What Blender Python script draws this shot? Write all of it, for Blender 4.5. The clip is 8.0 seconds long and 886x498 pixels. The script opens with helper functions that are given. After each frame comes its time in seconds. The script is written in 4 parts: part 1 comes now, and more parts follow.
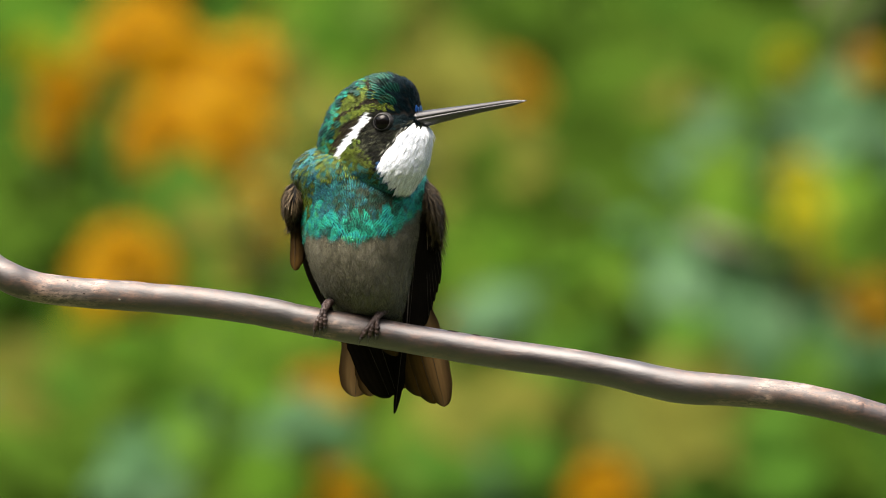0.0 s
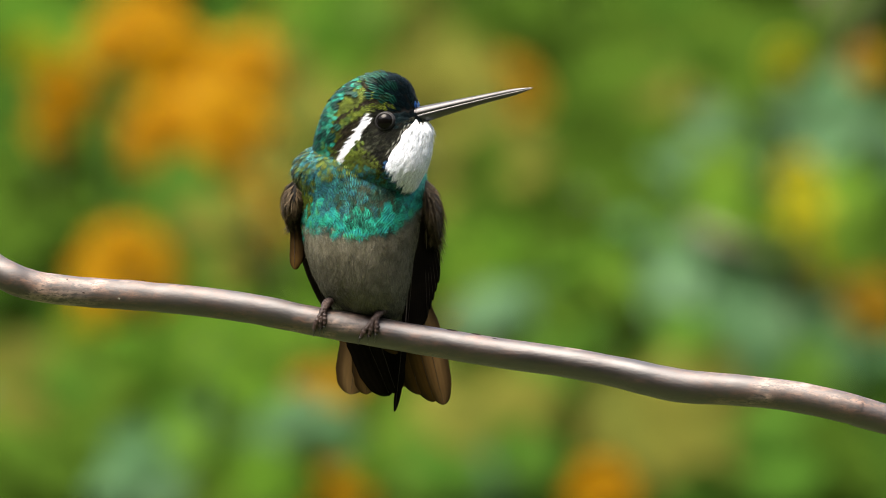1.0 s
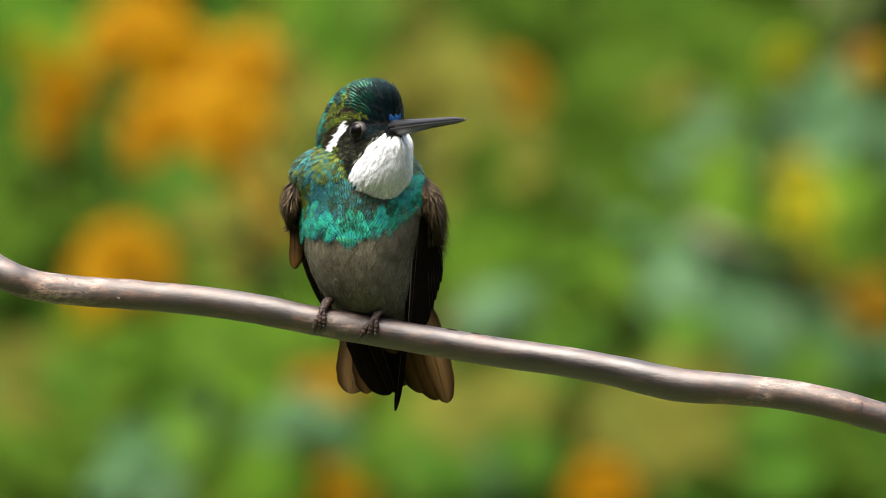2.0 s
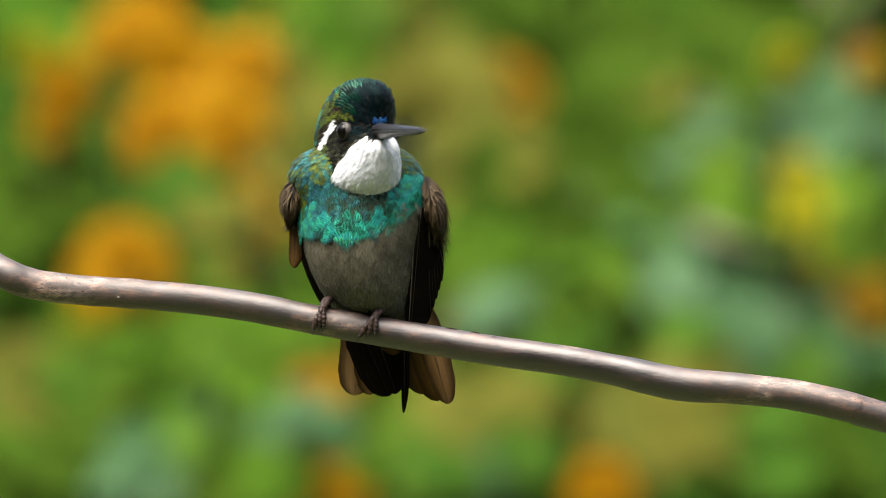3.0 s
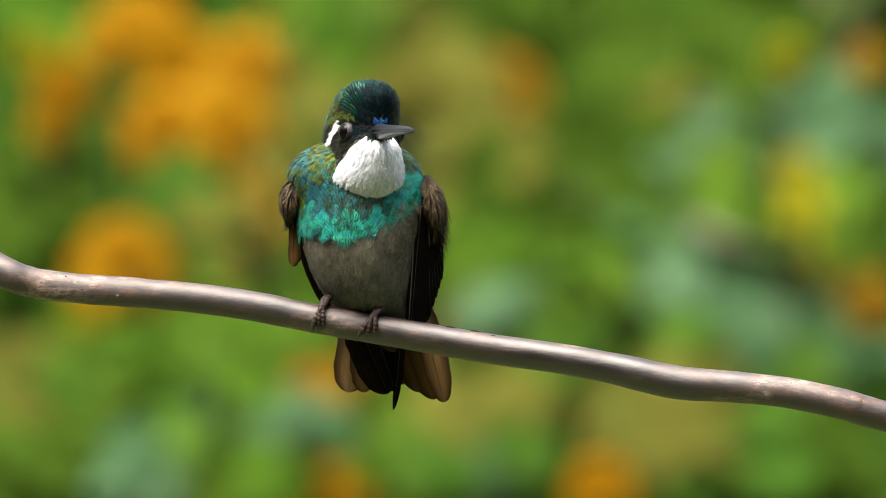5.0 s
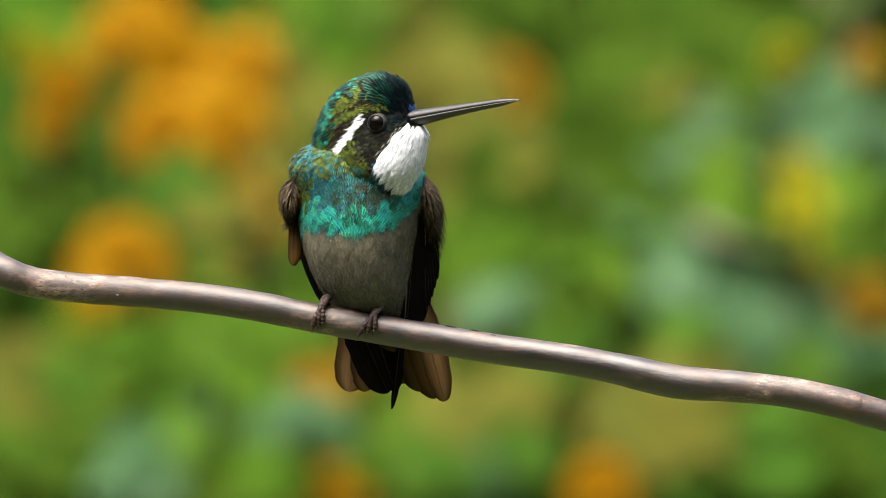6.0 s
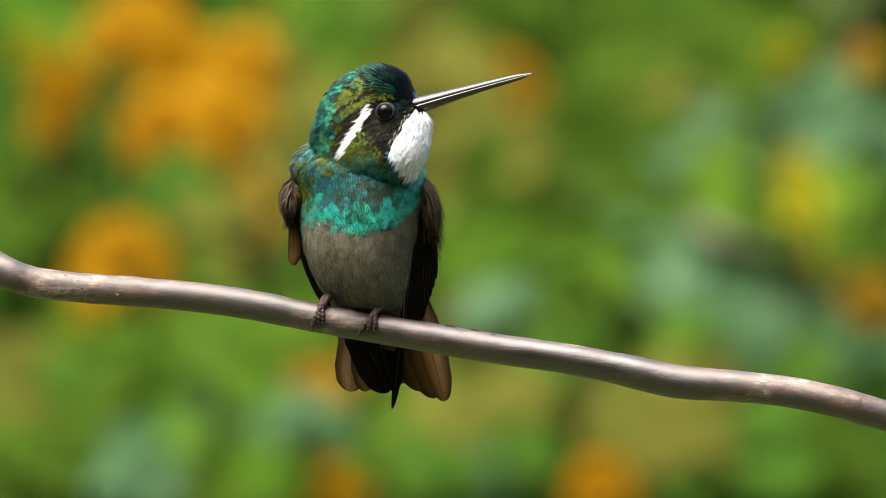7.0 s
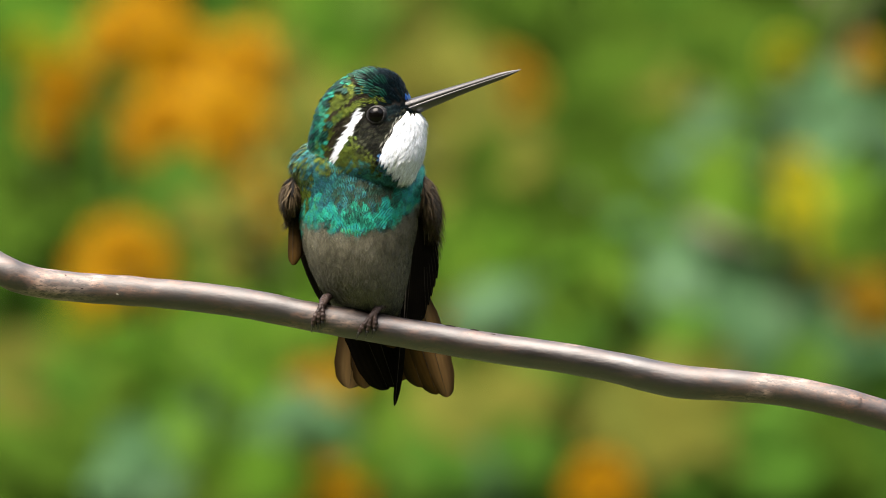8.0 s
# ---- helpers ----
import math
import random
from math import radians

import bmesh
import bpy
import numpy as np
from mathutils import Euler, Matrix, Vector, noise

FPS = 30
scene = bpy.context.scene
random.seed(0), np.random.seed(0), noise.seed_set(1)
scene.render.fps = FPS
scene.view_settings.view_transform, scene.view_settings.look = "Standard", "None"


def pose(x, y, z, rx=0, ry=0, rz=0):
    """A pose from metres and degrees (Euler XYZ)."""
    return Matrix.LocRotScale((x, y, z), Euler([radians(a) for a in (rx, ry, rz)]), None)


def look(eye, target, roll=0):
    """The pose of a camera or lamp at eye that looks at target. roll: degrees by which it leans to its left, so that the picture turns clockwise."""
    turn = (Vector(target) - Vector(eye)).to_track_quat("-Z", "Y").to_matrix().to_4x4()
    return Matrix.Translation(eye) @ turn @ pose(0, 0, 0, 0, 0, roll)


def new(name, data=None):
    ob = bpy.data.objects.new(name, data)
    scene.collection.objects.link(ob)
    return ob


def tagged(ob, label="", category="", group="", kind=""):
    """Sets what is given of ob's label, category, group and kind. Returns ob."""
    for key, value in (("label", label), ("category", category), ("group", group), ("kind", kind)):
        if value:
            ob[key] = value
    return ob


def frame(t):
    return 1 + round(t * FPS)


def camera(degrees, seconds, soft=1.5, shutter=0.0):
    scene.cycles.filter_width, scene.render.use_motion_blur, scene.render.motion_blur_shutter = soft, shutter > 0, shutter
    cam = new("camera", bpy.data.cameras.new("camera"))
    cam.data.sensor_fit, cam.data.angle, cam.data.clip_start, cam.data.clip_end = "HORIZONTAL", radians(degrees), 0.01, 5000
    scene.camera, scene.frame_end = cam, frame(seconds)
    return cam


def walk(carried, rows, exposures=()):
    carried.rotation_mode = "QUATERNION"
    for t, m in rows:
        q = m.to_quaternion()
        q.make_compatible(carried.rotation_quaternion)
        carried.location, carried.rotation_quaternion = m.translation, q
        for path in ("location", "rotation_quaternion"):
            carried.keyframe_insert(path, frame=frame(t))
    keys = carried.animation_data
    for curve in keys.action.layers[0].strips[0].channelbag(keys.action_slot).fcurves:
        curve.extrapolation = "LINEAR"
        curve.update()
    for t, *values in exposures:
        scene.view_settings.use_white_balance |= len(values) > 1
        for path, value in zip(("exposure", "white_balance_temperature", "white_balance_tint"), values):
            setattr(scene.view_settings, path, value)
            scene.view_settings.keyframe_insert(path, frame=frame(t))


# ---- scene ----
# ---------------------------------------------------------------- camera
# A long lens on a tripod, 1.8 m from the perch, sinking by a hair during the shot.
AWAY, PERCH = 1.8, 1.5
cam = camera(4.99, 8.0, 1.0, 0.45)
cam.data.dof.use_dof = True
cam.data.dof.focus_distance = AWAY - 0.003
cam.data.dof.aperture_fstop = 24.5


def aim(dx, dz):
    return look((0, -AWAY, PERCH), (dx * 1e-4, 0, PERCH + dz * 1e-4))


walk(cam, [(0.0, aim(0, 0)), (1.0, aim(0.6, -1.6)), (1.5, aim(1.0, -2.1)), (3.0, aim(2.0, -4.5)), (4.0, aim(2.6, -6.0)),
           (4.5, aim(2.9, -6.5)), (6.0, aim(3.5, -8.0)), (7.0, aim(3.6, -8.7)), (8.0, aim(3.7, -9.3))],
     exposures=[(0.0, 2.07, 7000, 12), (8.0, 2.07, 7000, 12)])

# ---------------------------------------------------------------- light
world = bpy.data.worlds.new("sky")
scene.world = world
world.use_nodes = True
SUN_HIGH, SUN_ROUND = radians(70), radians(222)
sky = world.node_tree.nodes.new("ShaderNodeTexSky")
sky.sky_type, sky.sun_disc, sky.sun_elevation, sky.sun_rotation = "NISHITA", False, SUN_HIGH, SUN_ROUND
sky.air_density, sky.dust_density, sky.ozone_density = 1.0, 7.0, 0.5
back = world.node_tree.nodes["Background"]
back.inputs["Strength"].default_value = 0.115
world.node_tree.links.new(sky.outputs[0], back.inputs[0])
sun = new("sun", bpy.data.lights.new("sun", "SUN"))
sun.data.energy, sun.data.angle, sun.data.color = 2.6, radians(50), (1.0, 0.98, 0.95)
toward = Vector((math.sin(SUN_ROUND) * math.cos(SUN_HIGH), math.cos(SUN_ROUND) * math.cos(SUN_HIGH), math.sin(SUN_HIGH)))
sun.matrix_world = look(toward * 20, (0, 0, 0))


# ---------------------------------------------------------------- materials
def material(name, stops, scale=40.0, rough=0.6, metal=0.0, bump=0.0, fine=400.0, island=0.0, barbs=0.0, stretch=(1, 1, 1),
             through_light=0.0, specular=0.5, rough_var=0.0, coat=0.0, barb_dark=0.22, flat_rim=True, coat_ior=1.5, coat_rough=0.22, fine_share=0.35, soft=0.0, rimmed=0.0):
    """Colours along a ramp, chosen by noise at two scales and, by island, at random for each feather or leaf."""
    m = bpy.data.materials.new(name)
    m.use_nodes = True
    n, l = m.node_tree.nodes, m.node_tree.links
    p = n["Principled BSDF"]
    tex = n.new("ShaderNodeTexCoord")
    mp = n.new("ShaderNodeMapping")
    mp.inputs["Scale"].default_value = stretch
    l.new(tex.outputs["Object"], mp.inputs["Vector"])
    big, small = n.new("ShaderNodeTexNoise"), n.new("ShaderNodeTexNoise")
    for t, s in ((big, scale), (small, fine)):
        t.inputs["Scale"].default_value, t.inputs["Detail"].default_value = s, 4.0
        l.new(mp.outputs[0], t.inputs["Vector"])
    mix = n.new("ShaderNodeMath")
    mix.operation = "MULTIPLY_ADD"
    mix.inputs[1].default_value = fine_share
    l.new(small.outputs[0], mix.inputs[0])
    lift = n.new("ShaderNodeMath")
    lift.operation = "MULTIPLY_ADD"
    lift.inputs[1].default_value, lift.inputs[2].default_value = 1.6, -0.3 - 0.5 * fine_share
    l.new(big.outputs[0], lift.inputs[0])
    l.new(lift.outputs[0], mix.inputs[2])
    value = mix.outputs[0]
    if island:
        geo = n.new("ShaderNodeNewGeometry")
        blend = n.new("ShaderNodeMix")
        blend.inputs[0].default_value = island
        l.new(value, blend.inputs[2])
        l.new(geo.outputs["Random Per Island"], blend.inputs[3])
        value = blend.outputs[0]
    ramp = n.new("ShaderNodeValToRGB")
    e = ramp.color_ramp.elements
    while len(e) < len(stops):
        e.new(0.5)
    for i, c in enumerate(stops):
        e[i].position, e[i].color = 0.1 + 0.8 * i / max(1, len(stops) - 1), (*c, 1)
    l.new(value, ramp.inputs[0])
    colour = ramp.outputs[0]
    height = small.outputs[0]
    if barbs:
        # fine barbs that run out from the shaft of each feather
        uv = n.new("ShaderNodeTexCoord")
        wave = n.new("ShaderNodeTexWave")
        wave.wave_type, wave.bands_direction = "BANDS", "X"
        wave.inputs["Scale"].default_value, wave.inputs["Distortion"].default_value = barbs, 1.2
        l.new(uv.outputs["UV"], wave.inputs["Vector"])
        dark = n.new("ShaderNodeMix")
        dark.data_type, dark.blend_type = "RGBA", "MULTIPLY"
        dark.inputs[0].default_value = 1.0
        ease = n.new("ShaderNodeMapRange")
        ease.inputs[3].default_value, ease.inputs[4].default_value = barb_dark, 1.0
        l.new(wave.outputs[1], ease.inputs[0])
        along = n.new("ShaderNodeSeparateXYZ")
        l.new(uv.outputs["UV"], along.inputs[0])
        rim = n.new("ShaderNodeValToRGB")
        for spot, grey in ((0.35, 0.8), (0.62, 1.0)):
            k = rim.color_ramp.elements.new(spot)
            k.color = (grey, grey, grey, 1)
        rim.color_ramp.elements[0].color = (0.5, 0.5, 0.5, 1)
        rim.color_ramp.elements[-1].color = (0.6, 0.6, 0.6, 1)
        l.new(along.outputs[1], rim.inputs[0])
        both = n.new("ShaderNodeMix")
        both.data_type, both.blend_type = "RGBA", "MULTIPLY"
        both.inputs[0].default_value = 1.0 if flat_rim else 0.0
        l.new(ease.outputs[0], both.inputs[6])
        l.new(rim.outputs[0], both.inputs[7])
        l.new(colour, dark.inputs[6])
        l.new(both.outputs[2], dark.inputs[7])
        colour, height = dark.outputs[2], wave.outputs[1]
    if rimmed:
        # a vane that is pale within and dark along its rim
        wide = n.new("ShaderNodeMath")
        wide.operation = "PINGPONG"
        wide.inputs[1].default_value = 0.5
        l.new(along.outputs[0], wide.inputs[0])
        pale = n.new("ShaderNodeMapRange")
        pale.interpolation_type = "SMOOTHSTEP"
        pale.inputs[1].default_value, pale.inputs[2].default_value = 0.02, 0.42
        pale.inputs[3].default_value, pale.inputs[4].default_value = 1.0 - rimmed, 1.0 + 0.6 * rimmed
        l.new(wide.outputs[0], pale.inputs[0])
        vane = n.new("ShaderNodeMix")
        vane.data_type, vane.blend_type, vane.inputs[0].default_value = "RGBA", "MULTIPLY", 1.0
        l.new(colour, vane.inputs[6])
        l.new(pale.outputs[0], vane.inputs[7])
        colour = vane.outputs[2]
    l.new(colour, p.inputs["Base Color"])
    p.inputs["Roughness"].default_value, p.inputs["Metallic"].default_value = rough, metal
    p.inputs["Specular IOR Level"].default_value = specular
    if rough_var:
        worn = n.new("ShaderNodeMapRange")
        worn.inputs[1].default_value, worn.inputs[2].default_value = 0.35, 0.65
        worn.inputs[3].default_value, worn.inputs[4].default_value = rough - 0.1, rough + rough_var
        l.new(small.outputs[0], worn.inputs[0])
        l.new(worn.outputs[0], p.inputs["Roughness"])
    p.inputs["Coat Weight"].default_value, p.inputs["Coat Roughness"].default_value = coat, coat_rough
    p.inputs["Coat IOR"].default_value = coat_ior
    if bump:
        b = n.new("ShaderNodeBump")
        b.inputs["Strength"].default_value, b.inputs["Distance"].default_value = bump, 0.0003
        l.new(height, b.inputs["Height"])
        l.new(b.outputs[0], p.inputs["Normal"])
        l.new(b.outputs[0], p.inputs["Coat Normal"])
    if soft:
        # towards its tip and edges the vane opens into single barbs with gaps between them
        sides = n.new("ShaderNodeMath")
        sides.operation = "PINGPONG"
        sides.inputs[1].default_value = 0.5
        l.new(along.outputs[0], sides.inputs[0])
        rims = n.new("ShaderNodeMapRange")
        rims.inputs[1].default_value, rims.inputs[2].default_value, rims.inputs[3].default_value = 0.0, 0.16, -0.5
        l.new(sides.outputs[0], rims.inputs[0])
        tips = n.new("ShaderNodeMapRange")
        tips.inputs[1].default_value, tips.inputs[2].default_value = 1.0, 1.0 - soft
        tips.inputs[3].default_value = -0.55
        l.new(along.outputs[1], tips.inputs[0])
        least = n.new("ShaderNodeMath")
        least.operation = "MINIMUM"
        l.new(rims.outputs[0], least.inputs[0])
        l.new(tips.outputs[0], least.inputs[1])
        open_barbs = n.new("ShaderNodeMath")
        open_barbs.operation, open_barbs.use_clamp = "MULTIPLY_ADD", True
        open_barbs.inputs[1].default_value = 0.8
        l.new(wave.outputs[1], open_barbs.inputs[0])
        l.new(least.outputs[0], open_barbs.inputs[2])
        l.new(open_barbs.outputs[0], p.inputs["Alpha"])
    if through_light:
        tr, add = n.new("ShaderNodeBsdfTranslucent"), n.new("ShaderNodeMixShader")
        add.inputs[0].default_value = through_light
        l.new(colour, tr.inputs[0])
        l.new(p.outputs[0], add.inputs[1])
        l.new(tr.outputs[0], add.inputs[2])
        l.new(add.outputs[0], n["Material Output"].inputs[0])
    return m


SKIN = material("dark_down", [(0.004, 0.004, 0.004), (0.012, 0.011, 0.009)], 300, 0.9, specular=0.1)
TEAL = material("teal_plumage", [(0.008773, 0.0275, 0.0249), (0.01315, 0.07857, 0.0668), (0.02558, 0.1572, 0.1337), (0.02193, 0.1099, 0.1515), (0.03655, 0.2357, 0.2227), (0.05847, 0.1178, 0.04454)], 300, 0.48, 0.4, 0.3, 900, 0.14, 2.4, specular=0.12, barb_dark=0.2, fine_share=1.0, soft=0.85, flat_rim=False)
BAND = material("turquoise_plumage", [(0.0092, 0.07533, 0.05591), (0.01313, 0.1779, 0.1129), (0.01976, 0.4447, 0.2926), (0.01313, 0.289, 0.2926), (0.04923, 0.4447, 0.2129), (0.03933, 0.2669, 0.1329)], 300, 0.42, 0.45, 0.3, 900, 0.16, 3.2, specular=0.12, barb_dark=0.2, fine_share=0.8, soft=0.85, flat_rim=False)
DUSKY = material("dusky_green_plumage", [(0.02184, 0.0312, 0.01872), (0.03744, 0.04992, 0.02184), (0.01872, 0.07488, 0.05304), (0.04992, 0.05304, 0.0312), (0.0312, 0.0936, 0.05616)], 200, 0.45, 0.35, 0.3, 900, 0.16, 2.5, specular=0.12, barb_dark=0.2, fine_share=1.0, soft=0.85, flat_rim=False)
OLIVE = material("olive_gold_plumage", [(0.016, 0.018, 0.004), (0.036, 0.05, 0.007), (0.06, 0.085, 0.009), (0.095, 0.13, 0.012), (0.045, 0.09, 0.018), (0.03, 0.028, 0.009)], 180, 0.5, 0.4, 0.3, 900, 0.42, 1.0, specular=0.12, barb_dark=0.4, soft=0.6)
NAPE = material("nape_plumage", [(0.00525, 0.024, 0.01358), (0.0063, 0.1201, 0.06787), (0.0078, 0.2162, 0.1628), (0.04177, 0.102, 0.01013), (0.00525, 0.06, 0.0339)], 180, 0.48, 0.4, 0.3, 900, 0.42, 1.0, specular=0.12, barb_dark=0.4, soft=0.55)
INK = material("ink_plumage", [(0.00075, 0.003, 0.00375), (0.001125, 0.00675, 0.009), (0.0015, 0.012, 0.012)], 250, 0.5, 0.6, 0.3, 900, 0.5, 1.3, specular=0.06, flat_rim=False, soft=0.6)
CAP = material("dark_green_plumage", [(0.002047, 0.006142, 0.005119), (0.002584, 0.02559, 0.01794), (0.004095, 0.0512, 0.03584), (0.01536, 0.02559, 0.005119)], 220, 0.42, 0.45, 0.3, 900, 0.3, 1.0, specular=0.12, barb_dark=0.4, soft=0.45)
DARKSHAFT = material("dark_feather_shaft", [(0.012, 0.0096, 0.0072), (0.036, 0.03, 0.024)], 300, 0.5, specular=0.2)
FRONTLET = material("blue_plumage", [(0.012, 0.072, 0.32), (0.024, 0.16, 0.44)], 400, 0.3, 0.6, 0.2, 900, 0.6)
RIM = material("blue_green_plumage", [(0.011, 0.0165, 0.0825), (0.0275, 0.066, 0.2475), (0.022, 0.165, 0.2475)], 300, 0.3, 0.5, 0.3, 900, 0.6, 1.3, soft=0.5)
BROW = material("dark_brown_plumage", [(0.00708, 0.00528, 0.00354), (0.02058, 0.01644, 0.00882), (0.0294, 0.0294, 0.01176)], 250, 0.6, 0.1, 0.3, 900, 0.6, 1.3, specular=0.06, flat_rim=False, soft=0.7)
CHEEK = material("sooty_plumage", [(0.0023, 0.002875, 0.001725), (0.0069, 0.00805, 0.005175), (0.01495, 0.01725, 0.01035), (0.0575, 0.06325, 0.04025)], 300, 0.65, 0.0, 0.3, 900, 0.6, 1.3, specular=0.06, flat_rim=False, soft=0.8)
WHITE = material("white_plumage", [(0.7351, 0.7931, 0.8511), (0.7931, 0.8415, 0.8898), (0.8318, 0.8705, 0.9092)], 200, 0.8, 0.0, 0.15, 900, 0.5, 1.9, through_light=0.15, barb_dark=0.9, flat_rim=False, specular=0.1, soft=0.75)
BELLY = material("grey_brown_plumage", [(0.05458, 0.0535, 0.03397), (0.08515, 0.08249, 0.05661), (0.1147, 0.1115, 0.07926), (0.1637, 0.1606, 0.1189)], 120, 0.75, 0.0, 0.1, 900, 0.3, 2.6, barb_dark=0.92, flat_rim=False, specular=0.08, soft=0.8)
GREYS = material("pale_grey_plumage", [(0.078, 0.078, 0.06338), (0.1463, 0.1463, 0.1268), (0.2194, 0.2194, 0.2048)], 250, 0.7, 0.0, 0.2, 900, 0.6, specular=0.1)
COVERT = material("brown_covert", [(0.045, 0.0324, 0.01714), (0.0702, 0.05134, 0.027), (0.0972, 0.072, 0.0378)], 160, 0.6, 0.1, 0.12, 900, 0.5, 1.4, specular=0.08, soft=0.6)
QUILL = material("black_flight_feather", [(0.0018, 0.0015, 0.0012), (0.0042, 0.0033, 0.0024), (0.0108, 0.0078, 0.0048)], 200, 0.5, 0.0, 0.08, 900, 0.4, 2.4, specular=0.02, flat_rim=False, barb_dark=0.6)
BROWNQ = material("brown_flight_feather", [(0.0229, 0.0118, 0.0024), (0.0407, 0.0218, 0.0044), (0.056, 0.0315, 0.0068)], 160, 0.55, 0.0, 0.06, 900, 0.3, 2.4, barb_dark=0.9, rimmed=0.5, flat_rim=False, specular=0.08)
TAILM = material("taupe_tail_feather", [(0.06872, 0.03691, 0.01261), (0.1267, 0.07186, 0.02621), (0.2115, 0.1311, 0.05144)], 420, 0.55, 0.0, 0.06, 900, 0.35, 2.4, stretch=(1, 1, 0.12), through_light=0.4, barb_dark=0.9, rimmed=0.7, flat_rim=False, specular=0.08)
SHAFT = material("feather_shaft", [(0.05, 0.04, 0.03), (0.16, 0.14, 0.11)], 300, 0.45)
BILL = material("black_horn", [(0.0012, 0.0012, 0.00135), (0.0024, 0.0024, 0.0027), (0.0042, 0.0039, 0.0039)], 300, 0.36, 0.0, 0.06, 1200, specular=0.75, stretch=(1, 0.25, 1))
EYE = material("black_eye", [(0.0015, 0.0015, 0.0015), (0.003, 0.0025, 0.002)], 100, 0.04, specular=0.12)
RING = material("grey_eyelid_skin", [(0.0096, 0.0096, 0.009984), (0.02496, 0.02496, 0.02496)], 600, 0.5, 0.0, 0.4, 1500, specular=0.3)
LID = material("grey_lid_skin", [(0.042, 0.039, 0.0504), (0.084, 0.078, 0.1008)], 600, 0.6, 0.0, 0.3, 1500, specular=0.2)
TOE = material("scaly_toe_skin", [(0.01056, 0.0072, 0.00672), (0.0264, 0.01728, 0.01512), (0.066, 0.0432, 0.0336)], 500, 0.5, 0.0, 0.9, 1500, specular=0.2)
CLAW = material("dark_claw", [(0.01, 0.009, 0.009), (0.03, 0.026, 0.024)], 500, 0.3)


def bark():
    """Smooth dark bark with worn glossy patches, duller grey ones and fine dark specks."""
    m = bpy.data.materials.new("weathered_bark")
    m.use_nodes = True
    n, l = m.node_tree.nodes, m.node_tree.links
    p = n["Principled BSDF"]
    tex, mp = n.new("ShaderNodeTexCoord"), n.new("ShaderNodeMapping")
    mp.inputs["Scale"].default_value = (0.4, 1, 1)
    l.new(tex.outputs["Object"], mp.inputs["Vector"])

    def grain(scale, detail, rough=0.6):
        t = n.new("ShaderNodeTexNoise")
        t.inputs["Scale"].default_value, t.inputs["Detail"].default_value, t.inputs["Roughness"].default_value = scale, detail, rough
        l.new(mp.outputs[0], t.inputs["Vector"])
        return t.outputs[0]

    def ramp(value, stops):
        r = n.new("ShaderNodeValToRGB")
        while len(r.color_ramp.elements) < len(stops):
            r.color_ramp.elements.new(0.5)
        for e, (at_, c) in zip(r.color_ramp.elements, stops):
            e.position, e.color = at_, (*c, 1)
        l.new(value, r.inputs[0])
        return r.outputs[0]

    def blend(mode, a, b, f=1.0):
        x = n.new("ShaderNodeMix")
        x.data_type, x.blend_type, x.inputs[0].default_value = "RGBA", mode, f
        l.new(a, x.inputs[6])
        l.new(b, x.inputs[7])
        return x.outputs[2]

    patches, streaks, specks = grain(130, 3), grain(700, 4), grain(2300, 3, 0.7)
    base = ramp(patches, [(0.34, (0.005, 0.0021, 0.0011)), (0.47, (0.017, 0.0074, 0.0037)), (0.55, (0.042, 0.021, 0.0115)), (0.62, (0.1, 0.074, 0.058))])
    base = blend("MULTIPLY", base, ramp(streaks, [(0.36, (0.35, 0.33, 0.32)), (0.52, (1, 1, 1)), (0.66, (2.2, 2.1, 2.0))]))
    base = blend("MULTIPLY", base, ramp(specks, [(0.40, (0.2, 0.18, 0.17)), (0.50, (1, 1, 1))]))
    # the stretch beside the bird is dark and glossy, the rest has a dry grey skin
    far, reach = n.new("ShaderNodeSeparateXYZ"), n.new("ShaderNodeMapRange")
    l.new(tex.outputs["Object"], far.inputs[0])
    reach.inputs[1].default_value, reach.inputs[2].default_value = -0.063, 0.097
    l.new(far.outputs[0], reach.inputs[0])
    dry = ramp(reach.outputs[0], [(0.0, (1, 1, 1)), (0.30, (0.9, 0.9, 0.9)), (0.43, (0.05, 0.05, 0.05)), (0.62, (0, 0, 0)), (0.76, (0.5, 0.5, 0.5)), (1.0, (0.7, 0.7, 0.7))])
    # the shade that the bird throws on the stem is put into the colour
    base = blend("MULTIPLY", base, ramp(dry, [(0.0, (0.75, 0.68, 0.62)), (1.0, (1.5, 1.5, 1.55))]))
    l.new(base, p.inputs["Base Color"])
    worn = n.new("ShaderNodeMath")
    worn.operation = "MULTIPLY_ADD"
    worn.inputs[1].default_value = 0.5
    l.new(specks, worn.inputs[0])
    l.new(patches, worn.inputs[2])
    rough = n.new("ShaderNodeMapRange")
    rough.inputs[1].default_value, rough.inputs[2].default_value, rough.inputs[3].default_value, rough.inputs[4].default_value = 0.58, 0.92, 0.36, 0.60
    l.new(worn.outputs[0], rough.inputs[0])
    matt = n.new("ShaderNodeMath")
    matt.operation = "MULTIPLY_ADD"
    matt.inputs[1].default_value = 0.16
    l.new(dry, matt.inputs[0])
    l.new(rough.outputs[0], matt.inputs[2])
    l.new(matt.outputs[0], p.inputs["Roughness"])
    p.inputs["Specular IOR Level"].default_value = 1.0
    p.inputs["Coat Weight"].default_value, p.inputs["Coat Roughness"].default_value = 0.18, 0.46
    b = n.new("ShaderNodeBump")
    b.inputs["Strength"].default_value, b.inputs["Distance"].default_value = 0.5, 0.00012
    l.new(specks, b.inputs["Height"])
    l.new(b.outputs[0], p.inputs["Normal"])
    return m


